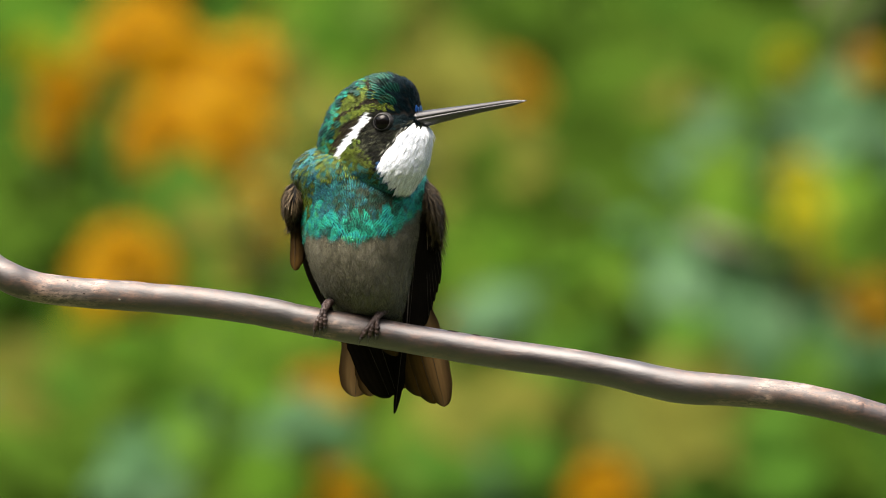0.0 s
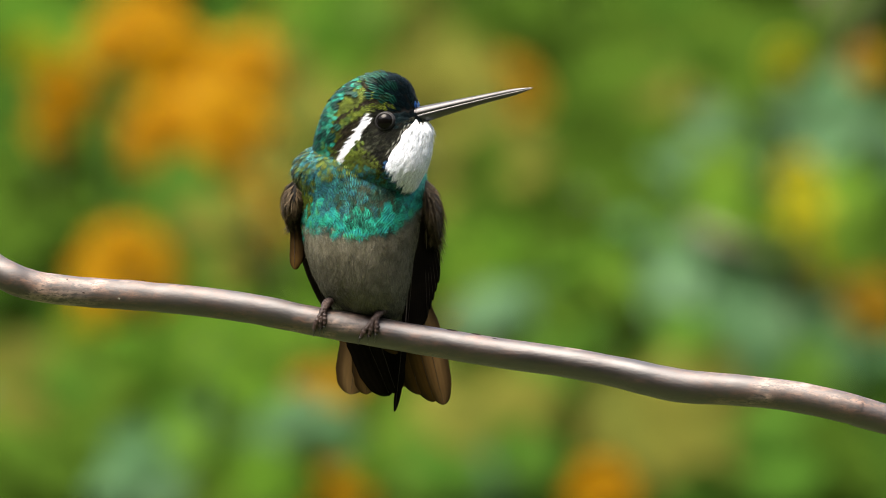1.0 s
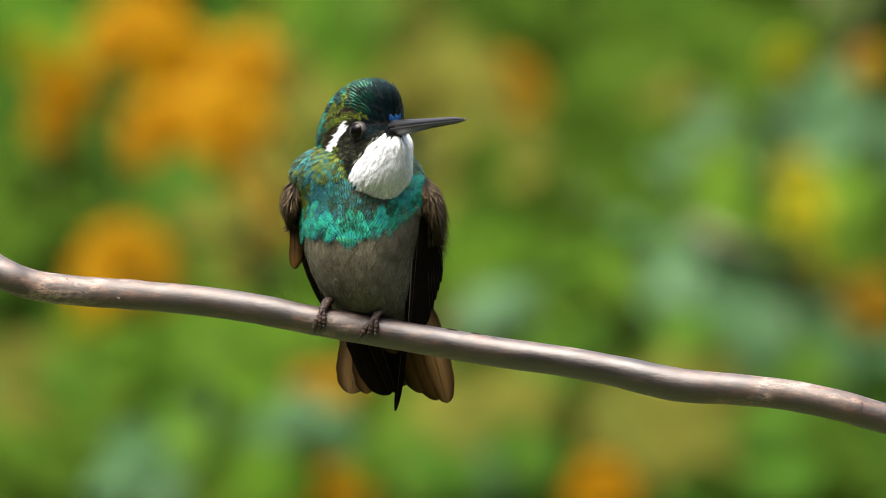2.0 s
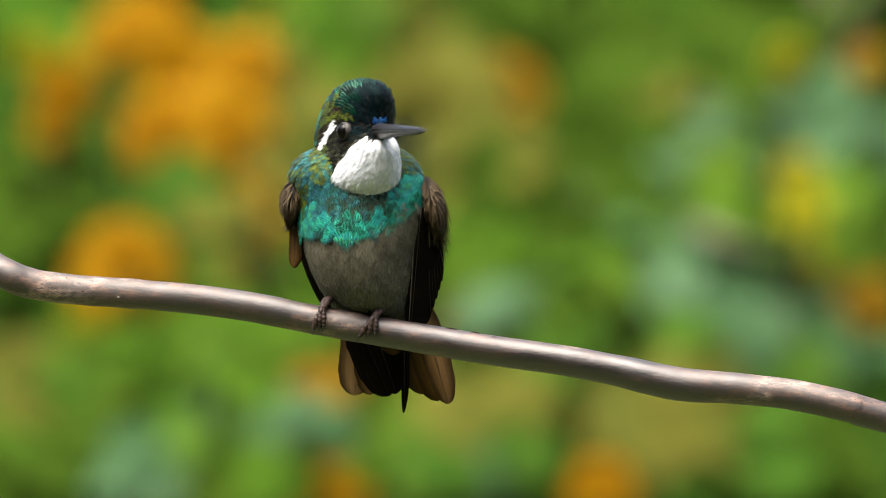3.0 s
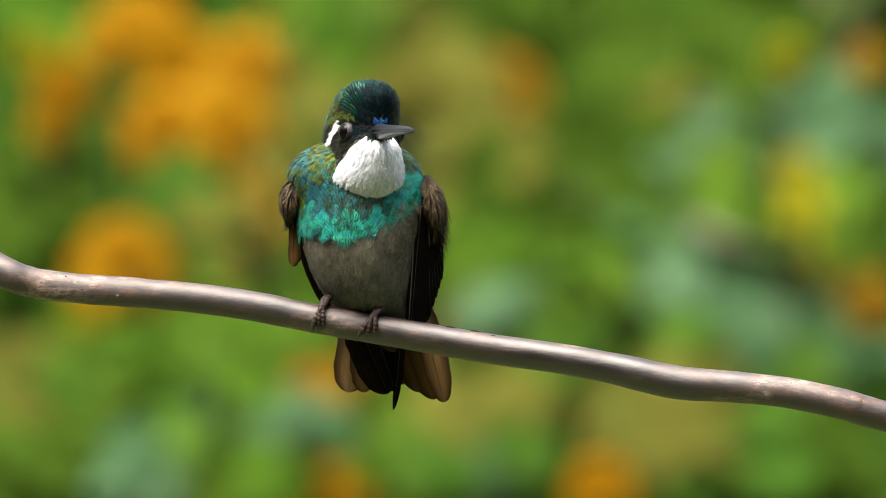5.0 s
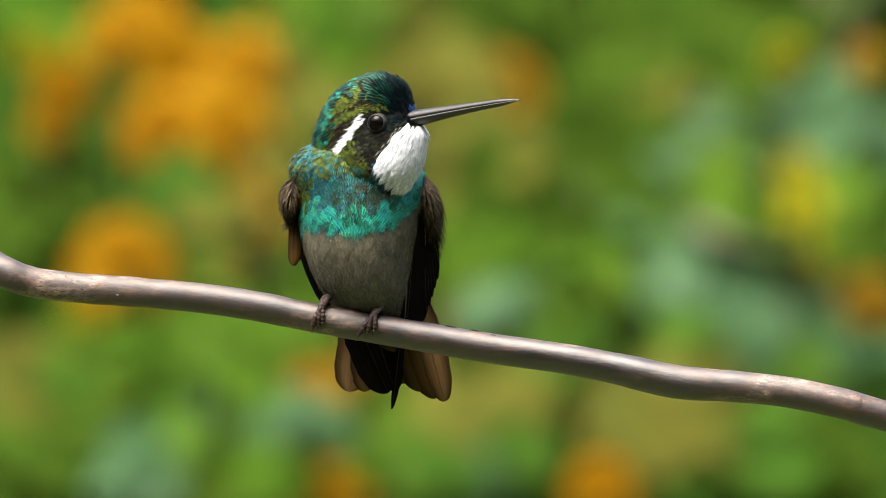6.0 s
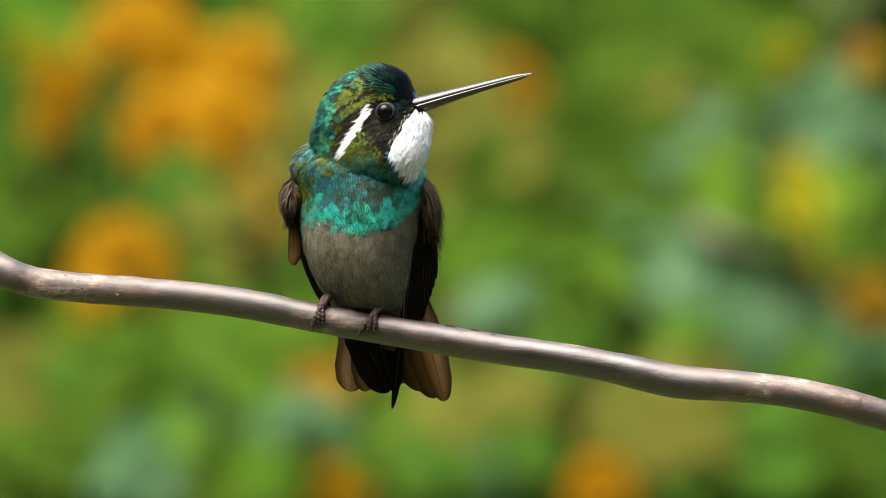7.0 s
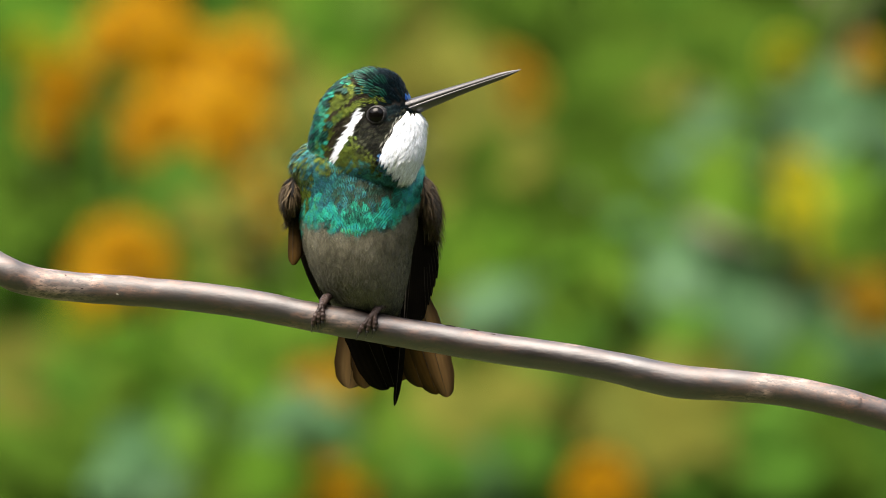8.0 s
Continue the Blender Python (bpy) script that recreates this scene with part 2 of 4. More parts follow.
BARK = bark()
SCAR = material("dark_bark_scar", [(0.006, 0.004, 0.003), (0.02, 0.012, 0.009)], 900, 0.7, specular=0.2)
LICHEN = material("lichen", [(0.14, 0.132, 0.104), (0.22, 0.212, 0.18)], 900, 0.9)
LEAF = material("mid_green_leaf", [(0.02652, 0.06616, 0.00914), (0.035, 0.09322, 0.01149), (0.04997, 0.1129, 0.01542), (0.07019, 0.12, 0.0222)], 8, 0.85, 0.0, 0.1, 60, 0.6, through_light=0.45, specular=0.0)
YOUNG = material("bright_green_leaf", [(0.03836, 0.1009, 0.01049), (0.0592, 0.1317, 0.01297), (0.08308, 0.1473, 0.01822)], 8, 0.85, 0.0, 0.1, 60, 0.6, through_light=0.5, specular=0.0)
PALE = material("glossy_grey_green_leaf", [(0.02526, 0.06995, 0.02176), (0.03594, 0.09329, 0.03373), (0.04858, 0.1117, 0.05005)], 8, 0.5, 0.0, 0.1, 60, 0.6, through_light=0.35, specular=0.08)
DRY = material("olive_brown_leaf", [(0.04992, 0.0604, 0.01188), (0.07841, 0.08623, 0.01522), (0.09985, 0.09483, 0.01926)], 8, 0.6, 0.0, 0.1, 60, 0.6, through_light=0.3, specular=0.0)
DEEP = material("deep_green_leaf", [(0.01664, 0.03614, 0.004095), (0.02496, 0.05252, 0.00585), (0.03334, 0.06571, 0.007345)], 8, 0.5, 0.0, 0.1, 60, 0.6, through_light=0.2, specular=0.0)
PETAL = material("orange_petal", [(0.2973, 0.1412, 0.0013), (0.3448, 0.1784, 0.0018), (0.3807, 0.223, 0.0028)], 30, 0.8, 0.0, 0.1, 200, 0.6, through_light=0.35, specular=0.15)
RUST = material("rusty_petal", [(0.201, 0.1143, 0.00648), (0.2614, 0.1543, 0.00804), (0.3016, 0.1888, 0.01116)], 30, 0.8, 0.0, 0.1, 200, 0.6, through_light=0.3, specular=0.15)
GOLD = material("yellow_petal", [(0.1987, 0.2025, 0.004091), (0.2683, 0.2631, 0.006545), (0.3278, 0.3036, 0.008181)], 30, 0.8, 0.0, 0.1, 200, 0.6, through_light=0.35, specular=0.15)
STALK = material("green_stalk", [(0.05, 0.08, 0.02), (0.10, 0.13, 0.04)], 30, 0.6)
WOODY = material("shrub_bark", [(0.06, 0.045, 0.03), (0.15, 0.12, 0.085)], 20, 0.8, 0.0, 0.4, 120)
PALEWOOD = material("pale_bare_branch", [(0.05256, 0.05256, 0.02628), (0.07884, 0.07884, 0.0438)], 15, 0.7, 0.0, 0.3, 120)
TURF = material("grass_and_soil", [(0.02, 0.03, 0.008), (0.035, 0.05, 0.012), (0.05, 0.065, 0.02), (0.06, 0.05, 0.03)], 0.8, 0.9, 0.0, 0.4, 12)


# ---------------------------------------------------------------- mesh tools
MM = 0.001


def mesh_of(name, verts, faces, mat, uvs=None, smooth=True):
    me = bpy.data.meshes.new(name)
    me.from_pydata([tuple(v) for v in verts], [], faces)
    me.materials.append(mat)
    if uvs is not None:
        layer = me.uv_layers.new(name="UVMap")
        idx = np.empty(len(me.loops), dtype=np.int32)
        me.loops.foreach_get("vertex_index", idx)
        layer.data.foreach_set("uv", np.asarray(uvs, dtype=np.float32)[idx].ravel())
    if smooth:
        me.polygons.foreach_set("use_smooth", [True] * len(me.polygons))
    me.update()
    return me


def part(name, me, parent, label="", kind=""):
    ob = new(name, me)
    ob.parent = parent
    return tagged(ob, label=label, kind=kind)


def unit(v):
    return v / (np.linalg.norm(v, axis=-1, keepdims=True) + 1e-12)


def tube(path, radii, sides=10, caps=True):
    """A round tube along a path, with its own radius at each point."""
    path, verts, faces = np.asarray(path, float), [], []
    tang = unit(np.gradient(path, axis=0))
    side = np.cross(tang[0], (0.13, 0.31, 0.94))
    for i, (c, d, r) in enumerate(zip(path, tang, radii)):
        side = unit(side - d * np.dot(side, d))
        up = np.cross(d, side)
        for k in range(sides):
            a = 2 * math.pi * k / sides
            verts.append(c + r * (math.cos(a) * side + math.sin(a) * up))
        if i:
            o = (i - 1) * sides
            faces += [(o + k, o + (k + 1) % sides, o + sides + (k + 1) % sides, o + sides + k) for k in range(sides)]
    if caps:
        faces += [tuple(range(sides))[::-1], tuple(range(len(verts) - sides, len(verts)))]
    return verts, faces


def joined(pieces):
    verts, faces = [], []
    for v, f in pieces:
        o = len(verts)
        verts += list(v)
        faces += [tuple(i + o for i in q) for q in f]
    return verts, faces


def smooth_path(points, n):
    """A Catmull-Rom curve through a few points."""
    p = np.asarray(points, float)
    p = np.vstack([2 * p[0] - p[1], p, 2 * p[-1] - p[-2]])
    out = []
    for t in np.linspace(0, len(p) - 3 - 1e-9, n):
        i = int(t)
        u = t - i
        a, b, c, d = p[i:i + 4]
        out.append(0.5 * (2 * b + (c - a) * u + (2 * a - 5 * b + 4 * c - d) * u * u + (3 * b - a - 3 * c + d) * u ** 3))
    return np.array(out)


# ---------------------------------------------------------------- bodies in level slices
def egg(slices, n_round=72, n_up=60, taper=0.10):
    """A smooth body from level slices (z, front, rear, half width, x of the middle); front is towards -y. Returns sampled grid."""
    s = np.asarray(slices, float)
    rows = smooth_path(s, n_up)
    grid = np.zeros((n_up, n_round, 3))
    a = np.linspace(0, 2 * math.pi, n_round, endpoint=False)
    for i, (z, f, r, w, cx) in enumerate(rows):
        mid, half = (f + r) / 2, (f - r) / 2
        fwd = mid + half * np.cos(a)
        grid[i] = np.stack([cx + w * np.sin(a) * (1 - taper * np.cos(a)), -fwd, np.full(n_round, z)], 1)
    return grid


def egg_mesh(name, grid, mat):
    n, m = grid.shape[:2]
    faces = [(i * m + k, i * m + (k + 1) % m, (i + 1) * m + (k + 1) % m, (i + 1) * m + k) for i in range(n - 1) for k in range(m)]
    faces += [tuple(range(m))[::-1], tuple(range((n - 1) * m, n * m))]
    me = mesh_of(name, grid.reshape(-1, 3) * MM, faces, mat)
    bm = bmesh.new()
    bm.from_mesh(me)
    bmesh.ops.recalc_face_normals(bm, faces=bm.faces)
    bm.to_mesh(me)
    bm.free()
    return me


def scatter(grid, count, rng):
    """Even random points on a body, with outward normals."""
    n, m = grid.shape[:2]
    nxt = np.roll(grid, -1, axis=1)
    a, b, c = grid[:-1], nxt[:-1], grid[1:]
    area = np.linalg.norm(np.cross(b - a, c - a), axis=2).ravel()
    pick = rng.choice(area.size, count, p=area / area.sum())
    i, k = pick // m, pick % m
    u, v = rng.random(count)[:, None], rng.random(count)[:, None]
    p00, p01 = grid[i, k], grid[i, (k + 1) % m]
    p10, p11 = grid[i + 1, k], grid[i + 1, (k + 1) % m]
    p = (1 - u) * (1 - v) * p00 + u * (1 - v) * p01 + (1 - u) * v * p10 + u * v * p11
    nrm = unit(np.cross(p01 - p00, p10 - p00))
    out = np.sum(nrm * (p - grid.mean(axis=(0, 1))), axis=1) < 0
    nrm[out] *= -1
    return p, nrm


def coat(name, p, nrm, flow, length, width, lift, mat, rng, jitter=0.18, tip=0.55):
    """Small overlapping feathers, each a cupped blade of its own, that lie along the flow."""
    n = len(p)
    length = np.broadcast_to(length, n) * rng.uniform(0.8, 1.2, n)
    width = np.broadcast_to(width, n) * rng.uniform(0.85, 1.15, n)
    d = flow - nrm * np.sum(flow * nrm, axis=1, keepdims=True)
    d = unit(unit(d) + rng.normal(0, jitter, (n, 3)))
    d = unit(d - nrm * np.sum(d * nrm, axis=1, keepdims=True))
    side = np.cross(nrm, d)
    rows = ((0.0, 0.45, 0.0), (0.3, 0.9, 0.75), (0.6, 1.0, 1.0), (0.85, tip + 0.2, 1.0), (1.0, tip * 0.5, 0.85))
    verts, uvs = np.zeros((n, 15, 3)), np.zeros((n, 15, 2))
    rise = rng.uniform(0.6, 1.4, n) * lift
    tilt = rng.normal(0, 0.08, n) * width
    for r, (t, w, h) in enumerate(rows):
        for c, x in enumerate((-0.5, 0.0, 0.5)):
            back = 0.10 if c != 1 and r > 2 else 0.0
            verts[:, r * 3 + c] = (p + d * (length * (t - back))[:, None] + side * (width * w * x)[:, None]
                                   + nrm * (rise * h + width * (0.05 if c == 1 else 0.0) + tilt * x * 2 * h - 0.08)[:, None])
            uvs[:, r * 3 + c] = np.stack([np.full(n, x + 0.5), np.full(n, t)], 1)
    faces = [(r * 3 + c, r * 3 + c + 1, r * 3 + c + 4, r * 3 + c + 3) for r in range(4) for c in range(2)]
    allf = [tuple(i + o for i in f) for o in range(0, n * 15, 15) for f in faces]
    return mesh_of(name, verts.reshape(-1, 3) * MM, allf, mat, uvs.reshape(-1, 2))


def even(p, gap):
    """Thins points so that none lie closer together than the gap: the order in which feathers grow."""
    taken, kept = {}, []
    near = [(a, b, c) for a in (-1, 0, 1) for b in (-1, 0, 1) for c in (-1, 0, 1)]
    for i in range(len(p)):
        x, y, z = p[i]
        g = (int(x // gap), int(y // gap), int(z // gap))
        for a, b, c in near:
            q = taken.get((g[0] + a, g[1] + b, g[2] + c))
            if q and any((x - u) ** 2 + (y - v) ** 2 + (z - w) ** 2 < gap * gap for u, v, w in q):
                break
        else:
            taken.setdefault(g, []).append((x, y, z))
            kept.append(i)
    return np.array(kept, dtype=int)


def shingle(name, p, nrm, flow, length, width, lift, mat, rng, jitter=0.06, point=0.0):
    """Broad round-tipped contour feathers that overlap like shingles; their barbs fan out from the root."""
    n = len(p)
    length = np.broadcast_to(length, n) * rng.uniform(0.88, 1.12, n)
    width = np.broadcast_to(width, n) * rng.uniform(0.88, 1.12, n)
    d = flow - nrm * np.sum(flow * nrm, axis=1, keepdims=True)
    d = unit(unit(d) + rng.normal(0, jitter, (n, 3)))
    d = unit(d - nrm * np.sum(d * nrm, axis=1, keepdims=True))
    side = np.cross(nrm, d)
    rows = ((0.0, 0.5, 0.0), (0.25, 0.82, 0.35), (0.5, 1.0, 0.7), (0.72, 0.98 - 0.15 * point, 0.95), (0.88, 0.80 - 0.35 * point, 1.0), (1.0, 0.42 - 0.34 * point, 0.95))
    cols = (-0.5, -0.25, 0.0, 0.25, 0.5)
    verts, uvs = np.zeros((n, 30, 3)), np.zeros((n, 30, 2))
    rise = rng.uniform(0.8, 1.2, n) * lift
    tilt = rng.normal(0, 0.04, n) * width
    for r, (t, w, h) in enumerate(rows):
        for c, x in enumerate(cols):
            ragged = rng.normal(0, 0.035, n) * (r == 5)
            verts[:, r * 5 + c] = (p + d * (length * (t - 0.55 * x * x * (r > 2) + ragged))[:, None] + side * (width * w * x)[:, None]
                                   + nrm * (rise * h - width * 0.22 * x * x * w + tilt * x * 2 * h - 0.05)[:, None])
            uvs[:, r * 5 + c] = np.stack([np.full(n, x + 0.5), np.full(n, t)], 1)
    faces = [(r * 5 + c, r * 5 + c + 1, r * 5 + c + 6, r * 5 + c + 5) for r in range(5) for c in range(4)]
    allf = [tuple(i + o for i in f) for o in range(0, n * 30, 30) for f in faces]
    return mesh_of(name, verts.reshape(-1, 3) * MM, allf, mat, uvs.reshape(-1, 2))


def flight_feather(name, root, tip, width, face, mat, bow=0.0, blunt=0.5, n=22, lean=0.5):
    """One long feather: a cupped vane that follows a slightly bowed shaft. face: the way that its flat side looks."""
    root, tip, face = (np.asarray(v, float) for v in (root, tip, face))
    d = tip - root
    ln = np.linalg.norm(d)
    d = d / ln
    side = unit(np.cross(face, d))
    nrm = unit(np.cross(d, side))
    verts, uvs, faces = [], [], []
    cols = (-1.0, -0.5, 0.0, 0.5, 1.0)
    for i in range(n):
        t = 1 - (1 - i / (n - 1)) ** 1.7
        # full vane, narrowing at the root and rounding off at the tip
        w = width * (0.35 + 0.65 * min(1.0, t / 0.35) ** 0.8) * (1.0 if t < blunt else math.sqrt(max(0.0, 1 - ((t - blunt) / (1 - blunt)) ** 2.2)) + 0.02)
        c = root + d * ln * t + side * bow * math.sin(math.pi * t)
        for x in cols:
            share = lean if x < 0 else 1 - lean
            cup = -0.16 * width * x * x + 0.0
            notch = 0.02 * width * math.sin(37.0 * t + 9 * x) * (abs(x) > 0.9)
            verts.append(c + side * (x * w * share * 2 * 0.5 + notch * 0.4) + nrm * cup)
            uvs.append((x * 0.5 + 0.5, t))
        if i:
            o = (i - 1) * 5
            faces += [(o + k, o + k + 1, o + k + 6, o + k + 5) for k in range(4)]
    return mesh_of(name, np.array(verts) * MM, faces, mat, uvs)


def shaft(root, tip, face, r=0.16, mat=None):
    root, tip, face = (np.asarray(v, float) for v in (root, tip, face))
    ts = np.linspace(0, 0.97, 8)
    v, f = tube([(root + (tip - root) * t + unit(face) * 0.06) * MM for t in ts], [r * MM * (1 - 0.75 * t) for t in ts], 5)
    return mesh_of("shaft", v, f, mat or SHAFT)


# ---------------------------------------------------------------- ground
def ground():
    n = 40
    verts, faces = [(0, 0, 0)], []
    for i in range(n):
        r = 0.5 * 1.28 ** i
        for k in range(48):
            a = 2 * math.pi * k / 48
            x, y = r * math.cos(a), r * math.sin(a)
            verts.append((x, y, 0.03 * noise.noise((x * 0.8, y * 0.8, 0)) * min(1, r / 2) - 0.02))
    faces += [(0, 1 + k, 1 + (k + 1) % 48) for k in range(48)]
    for i in range(n - 1):
        o = 1 + i * 48
        faces += [(o + k, o + 48 + k, o + 48 + (k + 1) % 48, o + (k + 1) % 48) for k in range(48)]
    tagged(new("ground", mesh_of("ground", verts, faces, TURF)), "rough grass and bare soil of a garden", "ground", kind="structure")


# ---------------------------------------------------------------- the perch
BASE = Vector((-0.0167, 0.0, PERCH - 0.0124))      # between the bird's feet, on the middle line of the stem


def at(u, v, y=0.0):
    """Millimetres from the bird's base, from a place in the plane of the perch in tenths of a millimetre, counted as on a drawing."""
    return np.array([(u - 617) / 10, y, (565 - v) / 10])


def stem_line():
    sketch = [(-9000, -200), (-5200, -900), (-1500, 60), (-500, 310), (-120, 412), (0, 483), (55, 506), (130, 517), (240, 525), (350, 535), (450, 549), (540, 567),
              (640, 585), (760, 606), (880, 626), (1000, 643), (1100, 662), (1200, 684), (1300, 692), (1400, 703), (1500, 724), (1600, 752), (2200, 905), (4000, 1050), (7000, 500), (9500, 1600)]
    deep = [300, 200, 60, 20, 6, 0, 0, 0, 0, 0, 0, 0, 0, 0, 0, 0, 0, 0, 0, 0, 0, 2, 12, 60, 160, 300]
    return [at(u, v, y) for (u, v), y in zip(sketch, deep)]


def perch_stem():
    pts = stem_line()
    left_end, right_end = pts[0] + np.array([-120, 60, -1500 + 75]), pts[-1] + np.array([90, 60, -1380])
    pts = [left_end] + pts + [right_end]
    path = smooth_path(pts, 900) * MM
    path[:, 2] = np.maximum(path[:, 2], -float(BASE.z) - 0.03)
    radii = []
    for x, y, z in path * 1000:
        u = x * 10 + 617
        r = 2.62 + 0.28 * math.exp(-((u - 1190) / 90) ** 2) + 0.12 * math.exp(-((u - 30) / 80) ** 2) + 0.1 * max(0, min(1, (u - 700) / 500))
        radii.append(MM * (r + 0.13 * noise.noise((u * 0.02, 3.1, 0)) + 0.02 * noise.noise((u * 0.05, 7.7, 0))))
    sides = 28
    verts, faces = tube(path, radii, sides)
    verts = [Vector(v) for v in verts]
    for i, v in enumerate(verts):
        c = Vector(path[i // sides])
        out = (v - c)
        k = 1 + 0.010 * noise.noise((v.x * 150, v.y * 600, v.z * 600)) + 0.003 * noise.noise((v.x * 1200, v.y * 1600, v.z * 1600))
        verts[i] = c + out * k
    me = mesh_of("perch_stem", verts, faces, BARK)
    ob = new("perch_stem", me)
    ob.location = BASE
    tagged(ob, "smooth bare brown woody stem with a pale grey sheen", "branch")
    # crusts of pale lichen and dark scars, flat on the front of the stem
    line = np.array([(p[0] * 10 + 617, 565 - p[2] * 10) for p in stem_line()])
    marks = ((212, 530, 0.22, LICHEN, "lichen_speck", 1), (992, 652, 0.1, LICHEN, "lichen_speck", 1), (1066, 668, 0.1, LICHEN, "lichen_speck", 1), (1190, 676, 0.2, SCAR, "bark_scar", 3.2),
             (1262, 694, 0.2, SCAR, "bark_scar", 3.0), (842, 594, 0.2, SCAR, "bark_scar", 4.0), (876, 602, 0.16, SCAR, "bark_scar", 3.0), (800, 587, 0.2, SCAR, "bark_scar", 5.0),
             (1085, 645, 0.12, SCAR, "bark_scar", 2.0), (1160, 668, 0.14, SCAR, "bark_scar", 1.6), (1235, 700, 0.18, SCAR, "bark_scar", 4.0), (120, 497, 0.13, SCAR, "bark_scar", 1.5), (150, 520, 0.1, SCAR, "bark_scar", 2.5))
    for u, v, r, mat, word, long in marks:
        bm = bmesh.new()
        bmesh.ops.create_icosphere(bm, subdivisions=2, radius=r * MM)
        for w in bm.verts:
            w.co *= 1 + 0.4 * noise.noise(w.co * 3000 + Vector((u, v, 0)))
            w.co.x *= long
            w.co.y *= 0.2
            w.co.z -= 0.17 * w.co.x
        me = bpy.data.meshes.new(word)
        bm.to_mesh(me)
        bm.free()
        me.materials.append(mat)
        s = part(word, me, ob, "pale lichen crust" if mat is LICHEN else "dark scar in the bark")
        rise = (np.interp(u, line[:, 0], line[:, 1]) - v) / 10
        p = at(u, v, -math.sqrt(max(0.1, 2.62 ** 2 - rise ** 2)))
        s.location = p * MM
    return ob


# ---------------------------------------------------------------- the bird
HEAD_ROWS = [
    (0.0, 4.8, 35.0, 59, 8, 4), (0.3, 4.6, 35.2, 58, 7, 3), (0.4, 3.4, 34.3, 29, 4, 2), (0.5, 3.2, 33.8, 29, 3, 2),
    (0.6, 3.4, 34.9, 74, 13, 1), (1.0, 4.1, 35.0, 69, 12, 0), (1.4, 3.9, 34.9, 70, 12, 0), (1.5, 4.3, 35.1, 44, 4, 1),
    (1.6, 3.0, 33.9, 36, 4, -2), (1.7, 3.2, 33.9, 35, 3, -1), (2.2, 3.2, 33.9, 36, 4, -1), (2.5, 3.5, 34.5, 62, 9, -2),
    (2.8, 3.6, 34.6, 65, 9, -2), (2.9, 3.3, 34.2, 55, 9, -2), (3.0, 2.2, 33.8, 22.5, -0.8, 1), (3.1, 2.2, 33.4, 18.5, -1.4, 1),
    (3.5, 2.2, 33.25, 18.5, -1.9, 1), (3.8, 2.2, 33.15, 17.5, -1.9, 1), (3.9, 4.4, 34.1, 47, -1, 1), (4.0, 4.9, 34.4, 55, 5, 0),
    (4.5, 5.2, 34.6, 57, 5, 2), (4.6, 5.0, 34.5, 55, 5, 2), (4.7, 3.5, 33.3, 16, 0, 3), (5.1, 3.3, 33.3, 17, 0, 2),
    (5.4, 3.9, 34.2, 56, 7, 1), (5.8, 4.1, 34.3, 59, 8, 0), (6.5, 4.1, 34.5, 59, 8, 0), (6.8, 4.0, 34.4, 58, 8, 1),
    (6.9, 3.8, 34.7, 62, 11, 2), (7.0, 3.8, 35.6, 75, 14.5, 2), (7.1, 2.8, 34.8, 68, 13, 3), (7.2, 3.3, 34.5, 28, 6, 3),
    (7.5, 3.6, 34.2, 28, 5, 3), (7.8, 3.2, 34.3, 28, 4, 2), (7.9, 3.0, 34.9, 61, 15, 1), (8.0, 3.1, 34.8, 67, 17, 2)]
HEAD_DEEP = -0.5
LIDS = []


def head_pose(x, z, yaw, up, roll):
    return pose(x * MM, HEAD_DEEP * MM, z * MM, -up, roll, yaw)


HEAD_FORM = [(7.9, 2.8, 0.8, 0.8, 0.1), (7.5, 5.0, -1.6, 2.6, 0.1), (6.3, 7.2, -4.5, 4.2, 0.1), (4.4, 8.6, -7.0, 5.3, 0.15), (1.8, 9.1, -9.0, 5.9, 0.2), (-0.5, 9.4, -10.4, 6.1, 0.22),
             (-3, 10.3, -11.2, 6.2, 0.2), (-6, 9.9, -11.4, 6.5, 0.10), (-9, 8.7, -10.4, 6.4, -0.02), (-11.2, 7.2, -8.2, 5.2, -0.04), (-12.9, 5.7, -5.4, 3.6, 0.0), (-13.9, 3.8, -2.5, 1.8, 0.0)]


def head_grid(n_round=72, n_up=60):
    """The head in level slices (z, front, rear, half width, narrowing to the front)."""
    a = np.linspace(0, 2 * math.pi, n_round, endpoint=False)
    return np.array([np.stack([w * np.sin(a) * (1 - k * np.cos(a)), -((f + r) / 2 + (f - r) / 2 * np.cos(a)), np.full(n_round, z)], 1)
                     for z, f, r, w, k in smooth_path(HEAD_FORM, n_up)])


def off_line(s, z, points):
    """Distance in side view from a bent line, and how far along it the nearest place lies."""
    best, along = np.full(len(s), 1e9), np.zeros(len(s))
    for k, ((a, b), (c, d)) in enumerate(zip(points[:-1], points[1:])):
        t = np.clip(((s - a) * (c - a) + (z - b) * (d - b)) / ((c - a) ** 2 + (d - b) ** 2), 0, 1)
        gap = np.hypot(s - a - t * (c - a), z - b - t * (d - b))
        along = np.where(gap < best, (k + t) / (len(points) - 1), along)
        best = np.minimum(gap, best)
    return best, along


